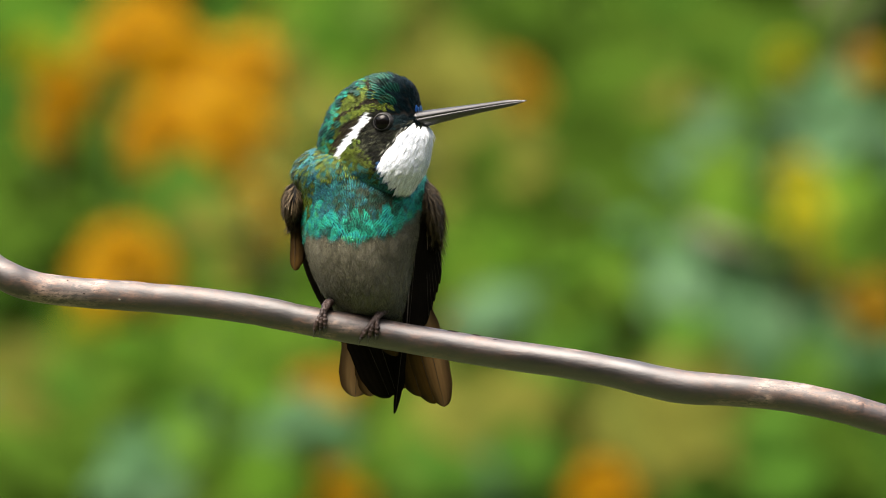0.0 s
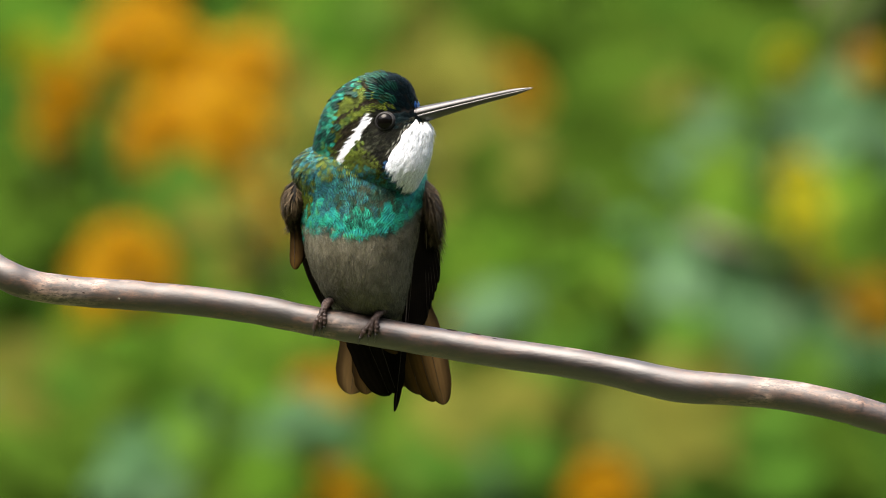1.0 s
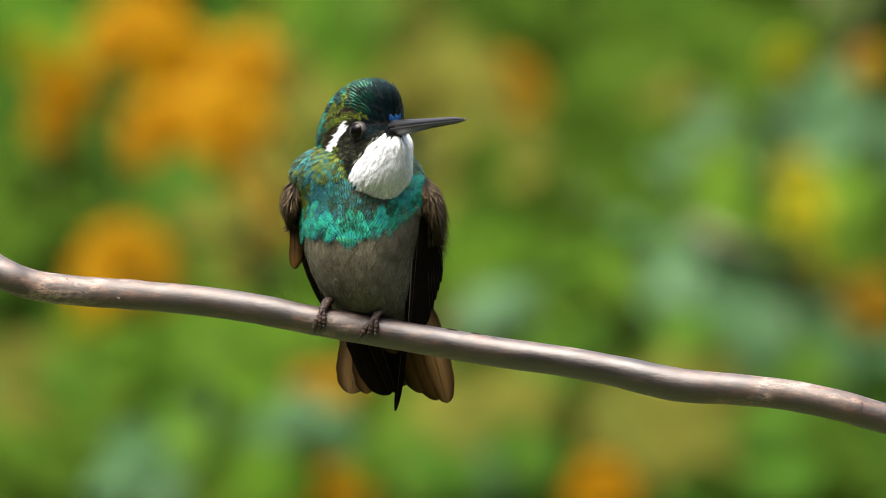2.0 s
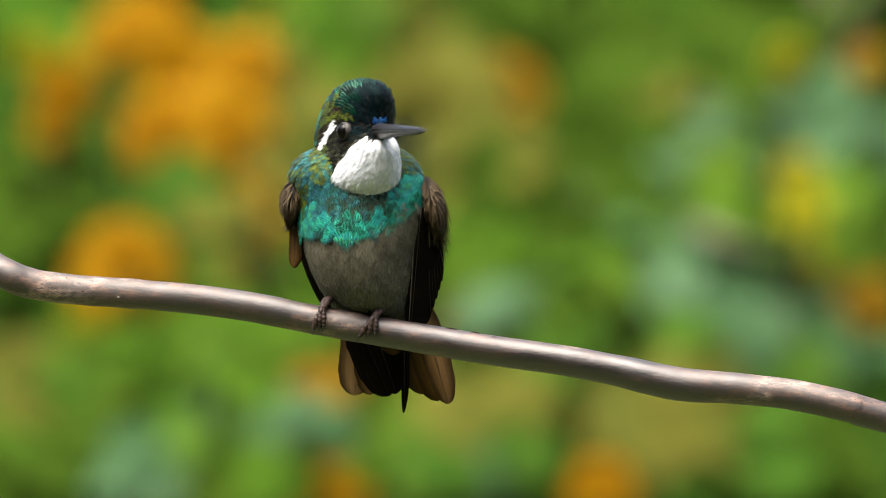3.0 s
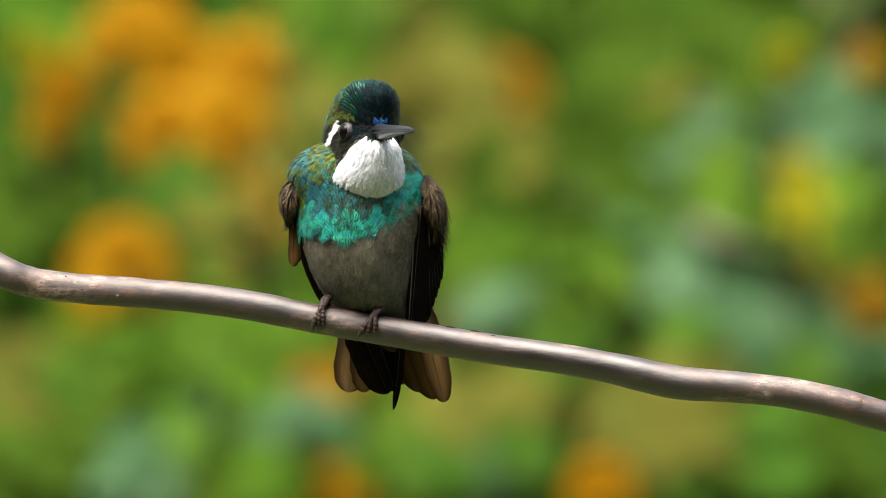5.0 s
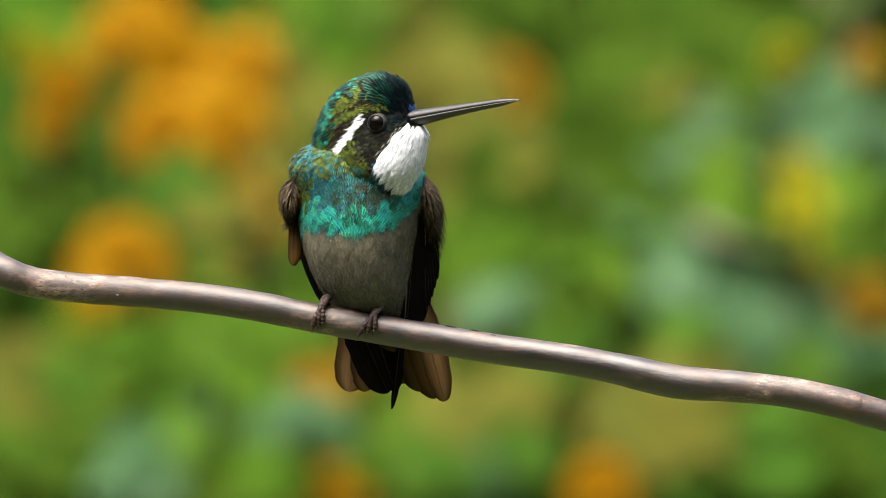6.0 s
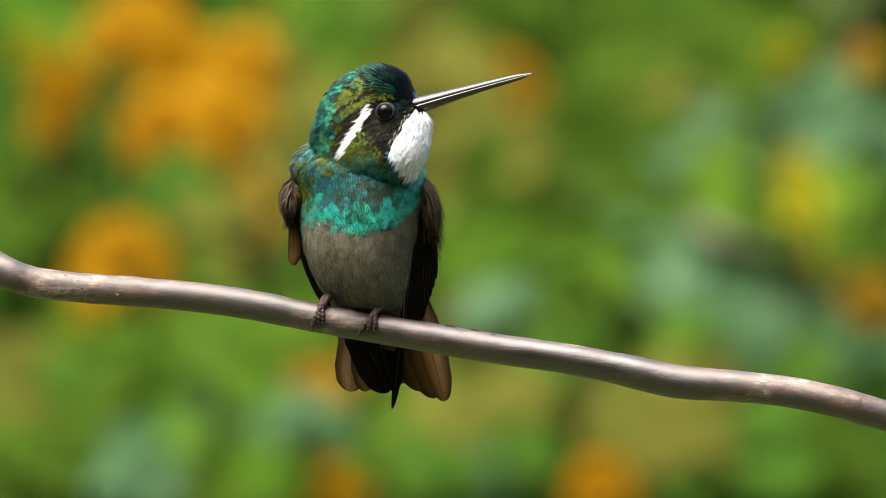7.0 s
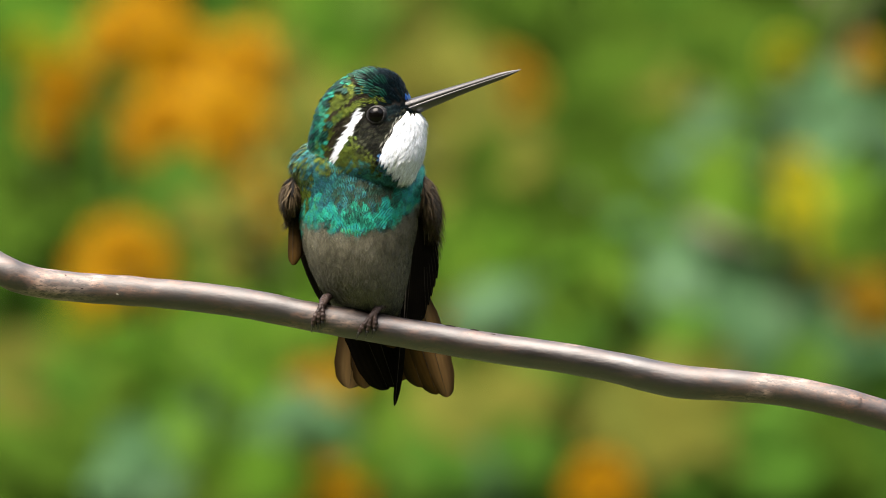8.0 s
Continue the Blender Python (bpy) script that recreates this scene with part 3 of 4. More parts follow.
def build_head(bird, rng):
    grid = head_grid()
    shrunk = grid.copy()
    shrunk[..., :2] *= 0.97
    head = part("head", egg_mesh("head", shrunk, SKIN), bird, "green-capped head with a white throat")
    p, nrm = scatter(grid, 70000, rng)
    x, s, z = p[:, 0], -p[:, 1], p[:, 2]
    blur = rng.normal(0, 1.0, len(p))
    ax = np.abs(x)
    wob = np.array([noise.noise((q[0] * 0.9, q[1] * 0.9, q[2] * 0.9)) for q in p])
    fray = 0.6 * wob + 0.32 * blur
    # the white line behind the eye
    line = [(2.4, 0.4), (1.1, -0.9), (-0.4, -2.5), (-2.4, -4.2), (-4.9, -6.3)]
    off, along = off_line(s, z, line)
    stripe = (off < 0.30 + 0.36 * np.sin(math.pi * np.clip(along * 0.75 + 0.22, 0, 1)) + 0.25 * wob) & (ax > 2.8)
    above = z > -1.0 + (s - 1.3) * 0.855
    throat = (s > np.maximum(8.2 + (z + 2.9) * 0.80, 4.7 + np.maximum(0, -z - 10.5) * 0.4) + 0.35 * wob) & (z < -1.7 + 0.3 * wob) & ~stripe
    throat &= ~((s > 8.2) & (z > -2.6 + 0.25 * blur) & (ax < 1.9))
    rim = ~throat & (z < -7.4) & (s > 3.8 + np.maximum(0, -z - 10.5) * 0.4 + fray) & (z > -12.5)
    in_eye = np.hypot(s - 4.15, z + 1.15) < 1.62
    frontlet = (s > 8.3) & (z > 0.15) & (z < 0.9 + 0.4 * wob) & (ax < 1.0)
    ink = (z > -0.6) & (s > 6.5 - 0.22 * z + 1.4 * fray) & ~frontlet
    ink |= (s > 5.9) & (z > -1.8 + 0.3 * blur) & (z < 0.4) & ~frontlet & ~throat
    cap = (s > 2.5 + (6.7 - z) * 0.50 + fray) & ~ink & (z > 0.9) & ~frontlet
    spot = (np.hypot((s - 2.7 - (5.5 - z) * 0.45) / 0.62, (z - 5.4) / 1.35) < 1 + 0.3 * wob) & ~ink
    eyebrow, _ = off_line(s, z, [(6.4, 0.7), (4.4, 1.5), (2.5, 1.7), (-0.2, 1.3), (-2.6, 0.2), (-4.6, -1.6)])
    dark_line, _ = off_line(s, z, [(4.6, 2.3), (2.6, 2.75), (-0.6, 2.3), (-3.2, 1.2), (-5.0, -0.4)])
    brow = ((dark_line < 0.42 + 0.2 * wob) | spot) & ~ink & ~cap
    brow |= spot & ~ink
    behind = above & (off < 3.0 + 0.5 * wob) & (s < 2.2) & (s > -5.6 + fray) & (eyebrow > 0.52 + 0.3 * wob) & (z < 1.4) & ~stripe
    brow |= behind & ~cap & ~ink
    cheek = ~above & (z < 0.6) & (s > -0.3 + (-3.8 - z) * 0.69 + 1.2 * fray) & ~stripe & ~throat & ~ink & ~rim
    cheek |= (s > 2.6) & (z < 0.9) & (z > -3.6) & (eyebrow > 0.5) & ~throat & ~stripe & ~ink & ~frontlet & ~cap
    moustache = cheek & (s > 8.2 + (z + 2.9) * 0.80 - 1.3 + fray) & (z < -1.8) & (z > -6.8) & (blur > -0.5)
    cheek &= ~moustache
    rest = ~(rim | stripe | throat | frontlet | ink | brow | cheek | cap | moustache)
    nape = rest & ((s < -5.1 + 0.40 * z + 1.3 * fray) | ((z > 6.0 + 0.5 * blur) & (s < 2.0)))
    neck = rest & (z < -7.4 - 0.38 * (s + 4) + 1.8 * fray)
    nape &= ~neck
    dark_fleck = nape & (np.array([noise.noise((q[0] * 0.8 + 5, q[1] * 0.8, q[2] * 0.8)) for q in p]) > 0.12) & (z > -5)
    nape &= ~dark_fleck
    olive = rest & ~nape & ~neck & ~dark_fleck
    back = np.stack([0 * x, np.full_like(x, 1.0), np.clip(-0.55 + 1.4 * (s - 1.0) / 5.0 * (z > 0.0), -0.55, 0.85)], 1)
    down = np.stack([x * 0.03, np.full_like(x, 0.35), np.full_like(x, -1.0)], 1)
    sweep = np.stack([x * 0.12, np.full_like(x, 0.55), np.full_like(x, -1.0)], 1)
    keep = ~in_eye
    # the throat is puffed out
    p[throat] += nrm[throat] * np.array([0.6, 0.3, 0.0])
    # kind, place, lie, length, width, lift, material, words, gap, how pointed
    for name, sel, flow, ln, w, lift, mat, label, gap, point in (
            ("nape_feathers", nape, back, 1.7, 1.0, 0.3, NAPE, "glittering green and turquoise nape feathers", 0.60, 0.0),
            ("neck_feathers", neck, sweep, 2.2, 1.5, 0.09, TEAL, "teal-green feathers low on the neck", 0.75, 0.0),
            ("crown_feathers", olive, back, 1.6, 0.9, 0.13, OLIVE, "glossy olive-gold crown and neck feathers", 0.52, 0.1),
            ("cap_feathers", (cap & ~spot) | dark_fleck, back, 2.3, 1.7, 0.36, CAP, "dark glossy green scaly feathers on the crown", 1.05, 0.0),
            ("forehead_feathers", ink, back, 1.5, 0.8, 0.12, INK, "blue-black forehead feathers", 0.50, 0.2),
            ("frontlet", frontlet, back, 0.9, 0.6, 0.2, FRONTLET, "small glittering blue spot above the bill", 0.35, 0.0),
            ("throat_rim", rim, down, 1.3, 0.9, 0.12, RIM, "deep violet-blue feathers edging the throat", 0.5, 0.0),
            ("brow_feathers", brow, back, 1.5, 0.6, 0.12, BROW, "dark brown feathers over the white line", 0.40, 0.5),
            ("cheek_feathers", cheek, back, 1.9, 0.6, 0.08, CHEEK, "sooty grey cheek feathers", 0.30, 0.8),
            ("moustache", moustache, sweep, 1.6, 0.3, 0.12, GREYS, "pale grey flecks beside the throat", 0.45, 0.9),
            ("eye_stripe", stripe, back, 2.0, 0.3, 0.12, WHITE, "white line running back from the eye", 0.2, 0.8),
            ("throat_patch", throat, sweep, 2.6, 0.9, 0.14, WHITE, "clean white throat patch", 0.42, 0.75)):
        q = np.flatnonzero(sel & keep)
        q = q[even(p[q], gap)]
        part(name, shingle(name, p[q], nrm[q], flow[q], ln, w, lift, mat, rng, 0.15, point), head, label, "stuff")
    # loose strands that hang from the chin and the edge of the throat
    q = np.flatnonzero(throat & (((z > -7.5) & (ax < 5)) | (s < 6.2)))
    q = q[even(p[q], 0.85)]
    part("chin_strands", coat("chin_strands", p[q], nrm[q], sweep[q], 2.6, 0.42, 0.2, WHITE, rng, 0.2, 0.35), head, "loose white strands at the edge of the throat", "stuff")
    # eyes with a ring of bare lid
    for side in (-1, 1):
        c = np.array([side * 4.35, -4.15, -1.15])
        bm = bmesh.new()
        bmesh.ops.create_uvsphere(bm, u_segments=32, v_segments=20, radius=1.68 * MM)
        me = bpy.data.meshes.new("eye")
        bm.to_mesh(me)
        bm.free()
        me.materials.append(EYE)
        me.polygons.foreach_set("use_smooth", [True] * len(me.polygons))
        eye = part("eye", me, head, "round glossy black eye")
        eye.location = c * MM
        # a lid that sweeps over the eye when the bird blinks
        cap, rows = [], 9
        for i in range(rows):
            b = 0.02 + (math.pi / 2 - 0.02) * i / (rows - 1)
            for j in range(24):
                q = 2 * math.pi * j / 24
                cap.append((side * 1.74 * math.cos(b), 1.74 * math.sin(b) * math.cos(q), 1.74 * math.sin(b) * math.sin(q)))
        faces = [tuple(range(24))] + [(i * 24 + j, i * 24 + (j + 1) % 24, (i + 1) * 24 + (j + 1) % 24, (i + 1) * 24 + j) for i in range(rows - 1) for j in range(24)]
        lid = part("blinking_lid", mesh_of("blinking_lid", np.array(cap) * MM, faces, LID), head, "thin grey lid, drawn back from the eye")
        lid.location = c * MM
        LIDS.append((lid, side, c * MM))
        # a dished rim of bare skin: radius and height over the middle of the eye
        profile = ((1.40, 0.88), (1.45, 0.97), (1.52, 0.98), (1.6, 0.88), (1.74, 0.6), (1.95, 0.15), (1.8, -0.2), (1.45, 0.3))
        a = np.linspace(0, 2 * math.pi, 33)[:-1]
        ring, n, m = [], len(a), len(profile)
        axis = unit(np.array([side * 1.0, -0.22, 0.02]))
        u = unit(np.cross(axis, (0, 0, 1)))
        w = np.cross(axis, u)
        for k in a:
            rad = u * math.cos(k) * 1.0 + w * math.sin(k) * 0.95
            for r, h in profile:
                crease = 0.03 * math.sin(k * 11 + r * 9) if r > 1.6 else 0.0
                ring.append(c + axis * (h + crease) + rad * r)
        faces = [(i * m + j, i * m + (j + 1) % m, ((i + 1) % n) * m + (j + 1) % m, ((i + 1) % n) * m + j) for i in range(n) for j in range(m)]
        part("eyelid", mesh_of("eyelid", np.array(ring) * MM, faces, RING), head, "bare dark grey skin round the eye")
    # bill: two long tapering halves with a seam between them
    def half(name, top):
        rows, verts, faces, m = 26, [], [], 12
        for i in range(rows):
            t = i / (rows - 1)
            sx = 7.6 + 23.5 * t
            mid = -1.08 + 0.14 * t + 0.18 * math.sin(math.pi * t * 0.9)
            wide = 1.32 * (1 - t) ** 1.5 * 0.75 + 0.55 - 0.22 * t
            high = (0.9 * (1 - t) ** 1.8 + 0.72 - 0.16 * t) * (1.0 if top else 1.0)
            end = max(0.07, 1 - max(0.0, (t - 0.80) / 0.20) ** 1.8)
            for j in range(m):
                b = math.pi * j / (m - 1)
                y = (math.sin(b) * high * end) * (1 if top else -1)
                verts.append((math.cos(b) * wide * end, -sx, mid + (0.02 if top else -0.02) + y))
            if i:
                o = (i - 1) * m
                faces += [(o + k, o + (k + 1) % m, o + m + (k + 1) % m, o + m + k) for k in range(m)]
        faces.append(tuple(range(len(verts) - m, len(verts))))
        part(name, mesh_of(name, np.array(verts) * MM, faces, BILL), head, "long straight black bill" if top else "")
    half("upper_bill", True)
    half("lower_bill", False)
    # stiff dark bristles over the root of the bill
    pieces = []
    for side in (-1, 1):
        for k in range(16):
            q = np.array([side * rng.uniform(0.7, 1.8), -rng.uniform(7.6, 9.2), rng.uniform(-1.4, 0.9)])
            e = q + np.array([side * 0.15, -rng.uniform(1.6, 3.2), rng.uniform(-0.3, 0.2)])
            pieces.append(tube(np.linspace(q, e, 4) * MM, np.array([0.1, 0.09, 0.06, 0.02]) * MM, 4))
    v, f = joined(pieces)
    part("bill_bristles", mesh_of("bill_bristles", v, f, INK), head, "", "stuff")
    return head


TORSO = [(-6.0, -12.5, -16.0, 2.0, 8.5), (-3.5, -6.5, -15.5, 4.5, 7.4), (0, -1.5, -15.0, 6.3, 4.4), (2.5, 3.2, -15.0, 6.9, 3.7), (6.5, 6.2, -15.5, 8.5, 2.8), (11.5, 7.6, -16.5, 9.8, 2.3),
         (16.5, 7.4, -17, 10.7, 2.4), (21.5, 5.8, -17, 10.9, 2.6), (25.0, 3.4, -16, 9.6, 2.6), (27.5, 1.8, -14.5, 7.4, 2.8), (29.2, 0.2, -12.5, 5.0, 3.0), (30.4, -2, -10, 3, 3.2)]
BREAST = [(12.5, 6.4, -15.4, 8.7, 2.3), (14.5, 7.75, -16.9, 10.4, 2.3), (17.0, 7.75, -17.3, 11.0, 2.4), (21.5, 7.0, -17.4, 11.4, 2.5), (25.5, 6.0, -16.6, 11.7, 1.7), (28.0, 5.2, -15.8, 10.8, 1.6), (29.8, 3.8, -14, 8.9, 1.7), (31.4, 1.0, -11, 6.0, 1.9)]


def build_body(bird, rng):
    torso = egg(TORSO)
    body = part("body", egg_mesh("body", torso * np.array([1, 1, 1]), BELLY), bird, "grey-brown belly and dusky back")
    p, nrm = scatter(torso, 50000, rng)
    front = np.flatnonzero((p[:, 2] > -3) & (p[:, 2] < 22) & (p[:, 1] < 9))
    fall = np.tile([0.0, 0.25, -1.0], (len(p), 1))
    q = front[even(p[front], 0.8)]
    part("belly_feathers", shingle("belly_feathers", p[q], nrm[q], fall[q], 3.6, 2.2, 0.06, BELLY, rng, 0.07, 0.2), body, "soft grey-brown belly feathers", "stuff")
    q = rng.choice(front, 900, replace=False)
    part("loose_barbs", coat("loose_barbs", p[q], nrm[q], fall[q], 2.2, 0.13, 0.2, BELLY, rng, 0.12, 0.3), body, "loose pale barbs on the belly", "stuff")
    pale = front[np.hypot((p[front, 0] + 1.8) / 4.2, (p[front, 2] - 13.5) / 3.4) < 1]
    q = np.concatenate([rng.choice(pale, 150, replace=False), rng.choice(front, 60, replace=False)])
    part("pale_barbs", coat("pale_barbs", p[q], nrm[q], fall[q], 1.4, 0.08, 0.12, GREYS, rng, 0.14, 0.3), body, "few pale grey streaks on the belly", "stuff")
    rear = (p[:, 2] > -2) & (p[:, 1] >= 9) & (rng.random(len(p)) < 0.2)
    part("back_feathers", coat("back_feathers", p[rear], nrm[rear], fall[rear], 2.8, 1.7, 0.3, OLIVE, rng), body, "olive-green back feathers", "stuff")
    breast = egg(BREAST)
    p, nrm = scatter(breast, 40000, rng)
    wob = np.array([noise.noise((q[0] * 0.5, q[1] * 0.5, q[2] * 0.5)) for q in p])
    across = (p[:, 0] - 2.5) / 10.9
    # the hem of the shield hangs lowest in the middle and climbs to the throat on the far side
    hem = 15.6 + 4.6 * np.abs(across) ** 2.2 + 1.2 * wob + np.where(across < 0, -2.4 * across ** 2, 3.4 * across ** 3) - 50 * np.maximum(0, -across - 0.78) ** 2
    ok = (p[:, 2] > hem) & ((p[:, 1] < 7) | (p[:, 2] > 21))
    blur = rng.normal(0, 1.0, len(p))
    band = ok & (p[:, 2] < hem + 3.4 + 1.2 * wob + 0.5 * blur)
    patch = np.array([noise.noise((q[0] * 0.42 + 9, q[1] * 0.42, q[2] * 0.5)) for q in p])
    band &= patch + 0.12 * blur > -0.22
    band |= ok & (across > 0.62 + 0.1 * blur) & (p[:, 2] < 27)
    centre = ok & ~band & (np.hypot((p[:, 0] - 6.0) / 6.6, (p[:, 2] - 21.0) / 4.6) < 1 + 0.4 * wob + 0.22 * blur) & (p[:, 1] < 4)
    edge = ok & ~band & ~centre & (p[:, 0] < -7.5 + 1.2 * wob + 0.7 * blur)
    edge |= ok & ~band & (p[:, 2] > 28.4 + 1.2 * blur) & (p[:, 0] > -5)
    centre &= ~edge
    upper = ok & ~band & ~centre & ~edge
    fall = np.stack([0.05 * p[:, 0], np.full(len(p), 0.2), np.full(len(p), -1.0)], 1)
    shell = part("breast", egg_mesh("breast", breast * np.array([0.975, 0.975, 1]), DUSKY), bird, "glittering green breast shield")
    for name, sel, ln, w, lift, mat, label, gap in (
            ("breast_band", band, 2.9, 2.7, 0.12, BAND, "scaly turquoise-green feathers along the hem of the breast", 1.1),
            ("dusky_breast", centre, 2.6, 2.2, 0.06, DUSKY, "dusky olive feathers below the throat", 1.1),
            ("shoulder_feathers", upper, 2.6, 2.1, 0.06, TEAL, "teal-green upper breast feathers", 1.05),
            ("side_feathers", edge, 2.2, 1.3, 0.2, OLIVE, "olive-green feathers at the side of the breast", 0.8)):
        q = np.flatnonzero(sel)
        q = q[even(p[q], gap)]
        part(name, shingle(name, p[q], nrm[q], fall[q], ln, w, lift, mat, rng, 0.07), shell, label, "stuff")
    return body, shell


def plume(wing, name, root, tip, width, face, mat, bow=0.0, blunt=0.55, lean=0.5, r=0.16):
    f = part(name, flight_feather(name, root, tip, width, face, mat, bow, blunt, lean=lean), wing)
    part("shaft", shaft(root, tip, face, r * 0.6, DARKSHAFT if mat in (QUILL, TAILM, BROWNQ) else SHAFT), f)
    return f


def arm(name, a, b, r, mat_coat, bird, label, rng, count, ln=3.4, w=1.2):
    """The folded arm of a wing: a soft wedge under a coat of ragged coverts."""
    a, b = np.asarray(a, float), np.asarray(b, float)
    n, m = 20, 20
    d = unit(b - a)
    side = unit(np.cross(d, (0, 1, 0)))
    deep = np.cross(side, d)
    grid = np.zeros((n, m, 3))
    for i in range(n):
        t = i / (n - 1)
        k = math.sin(math.pi * (0.06 + 0.88 * t)) ** 0.7
        for j in range(m):
            q = 2 * math.pi * j / m
            grid[i, j] = a + (b - a) * t + side * r[0] * k * math.cos(q) + deep * r[1] * k * math.sin(q)
    wing = part(name, egg_mesh(name, grid, SKIN), bird, label)
    p, nrm = scatter(grid, count, rng)
    fall = np.tile(d + np.array([0, 0.1, -0.2]), (len(p), 1))
    part("coverts", coat("coverts", p, nrm, fall, ln, w, 0.24, mat_coat, rng, 0.14, 0.45), wing, "ragged dull brown wing coverts", "stuff")
    return wing


def build_wings(bird, rng):
    # the wing on the shaded side: long black quills along the flank, stepped brown secondaries outside them
    w = arm("wing", at(750, 318, 7), at(771, 424, 6.5), (1.9, 6.0), COVERT, bird, "folded wing with black quills and brown coverts", rng, 1500, 3.4, 0.45)
    for k in range(7):
        t = k / 6
        plume(w, "primary_quill", at(741 + 14 * t, 372, 1.2 + 3.2 * t), at(721 + 29 * t, 604 - 26 * t, 4.2 + 2.2 * t), 2.5 - 0.3 * t, (0.35, -1, 0), QUILL, -0.3, 0.75, 0.35)
    for k in range(9):
        t = k / 8
        plume(w, "secondary_quill", at(750 + 10 * t, 352 + 8 * t, 4.0 + 2.5 * t), at(758 + 46 * t - 9 * t * t, 566 - 126 * t, 6.5 + 2.0 * t), 1.7 - 0.3 * t, (0.55, -1, 0), COVERT if k > 4 else QUILL, 0.5, 0.45, 0.45)
    for k in range(6):
        t = k / 5
        plume(w, "covert_quill", at(758 + 8 * t, 335, 2.5 + t), at(756 + 36 * t, 446 - 28 * t, 4 + 2 * t), 2.3, (0.5, -1, 0.1), COVERT, 0.3, 0.7)
    # the pale line along the innermost quill
    plume(w, "inner_quill", at(731, 385, 0.8), at(718, 598, 3.2), 0.2, (0.2, -1, 0), DARKSHAFT, 0.1, 0.8)
    # the wing on the lit side, seen from the front edge
    v = arm("wing", at(523, 322, 6.5), at(516, 396, 6.5), (1.7, 5.8), COVERT, bird, "folded wing with a brown leading edge and dark tips", rng, 1500, 3.0, 0.32)
    for k in range(3):
        t = k / 2
        plume(v, "secondary_quill", at(522 + 5 * t, 372, 5.5 + 2 * t), at(521 + 8 * t, 479 - 12 * t, 5.0 + 2.4 * t), 2.5, (-0.35, -1, 0), BROWNQ, 0.2, 0.72)
    for k in range(5):
        t = k / 4
        plume(v, "primary_quill", at(529 + 3 * t, 420, 9 + 1.5 * t), at(579 + 8 * t, 552 + 14 * t - 22 * (k == 4), 11 + t), 1.9, (-0.7, -1, 0), QUILL, -0.8, 0.8)
    return w, v


FAN = []


def build_tail(bird):
    tail = new("tail")
    tail.parent = bird
    tagged(tail, "short fanned tail, taupe outside and black within")
    tail.location = at(690, 585, 9) * MM

    def q(u, v, y):
        return at(u, v, y) - at(690, 585, 9)
    # name, root, tip, width, material, depth, bow, and the side of the fan to which it belongs
    lay = [("tail_feather", (640, 555), (627, 705), 7.0, TAILM, 10.2, 0.4, 0), ("tail_feather", (646, 558), (655, 704), 5.2, TAILM, 9.7, 0.2, 0),
           ("tail_feather", (622, 545), (690, 706), 7.0, QUILL, 9.0, 0.0, 1), ("tail_feather", (652, 548), (702, 702), 5.6, QUILL, 8.6, 0.0, 1),
           ("tail_feather", (700, 552), (716, 690), 5.6, BROWNQ, 9.9, 0.0, 1), ("tail_feather", (706, 552), (744, 704), 5.6, BROWNQ, 9.2, -0.2, 3),
           ("tail_feather", (718, 540), (770, 717), 5.8, BROWNQ, 8.7, -0.3, 3), ("tail_feather", (736, 510), (787, 722), 5.4, TAILM, 8.2, -0.2, 3)]
    for name, a, b, w, mat, y, bow, side in lay:
        ob = plume(tail, name, q(*a, y), q(*b, y + 1.5), w, (0.1 if b[0] < 700 else -0.1, -1, 0.1), mat, bow, 0.6)
        FAN.append((ob, side, Vector(q(*a, y) * MM)))
    spike = plume(tail, "tail_spike", q(717, 560, 7.2), q(698, 734, 8.0), 1.6, (0.5, -1, 0), QUILL, 0.2, 0.55, 0.35)
    FAN.append((spike, 2, Vector(q(717, 560, 7.2) * MM)))
    plume(tail, "tail_covert", q(690, 540, 6.5), q(700, 632, 7.6), 6.0, (0, -1, 0.1), BROWNQ, 0, 0.5)
    return tail


def build_feet(bird):
    for u, v, spread in ((570, 566, 0.6), (660, 580, 1.0)):
        v0, f0 = tube(smooth_path([at(u + 22, v - 42, 5), at(u + 15, v - 31, 1.6), at(u + 8, v - 26, 0.2)], 8) * MM, np.linspace(0.8, 0.6, 8) * MM, 10)
        leg = part("leg", mesh_of("leg", v0, f0, TOE), bird, "short dark scaly leg gripping the stem")
        centre = at(u, v + 3, 0)
        for k in range(3):
            # each toe bends over the top of the stem and down its front
            x0, x1 = (2.6 - 0.5 * k) * spread, (-1.9 + 1.15 * k) * spread
            pts, rad = [], []
            for i in range(40):
                t = i / 39
                a = radians(62 + 118 * t - 6 * k)
                r = 3.35 - 0.15 * t
                pts.append(centre + np.array([x0 + (x1 - x0) * t + (0.25 * math.sin(t * 6 + k)), -r * math.sin(a - radians(62)), r * math.cos(a - radians(62))]))
                rad.append((0.58 - 0.16 * t + 0.06 * math.sin(t * 60 + k) + 0.05 * math.sin(t * 17)) * MM)
            a, b = tube(np.array(pts) * MM, rad, 9)
            toe = part("toe", mesh_of("toe", a, b, TOE), leg)
            end, dirn = pts[-1], unit(pts[-1] - pts[-2])
            cl = [end + dirn * 1.5 * t + np.array([0, 0.55 * t * t, -0.2 * t * t]) for t in np.linspace(0, 1, 6)]
            a, b = tube(np.array(cl) * MM, np.array([0.38, 0.34, 0.27, 0.19, 0.11, 0.03]) * MM, 7)
            part("claw", mesh_of("claw", a, b, CLAW), leg, "dark curved claw")


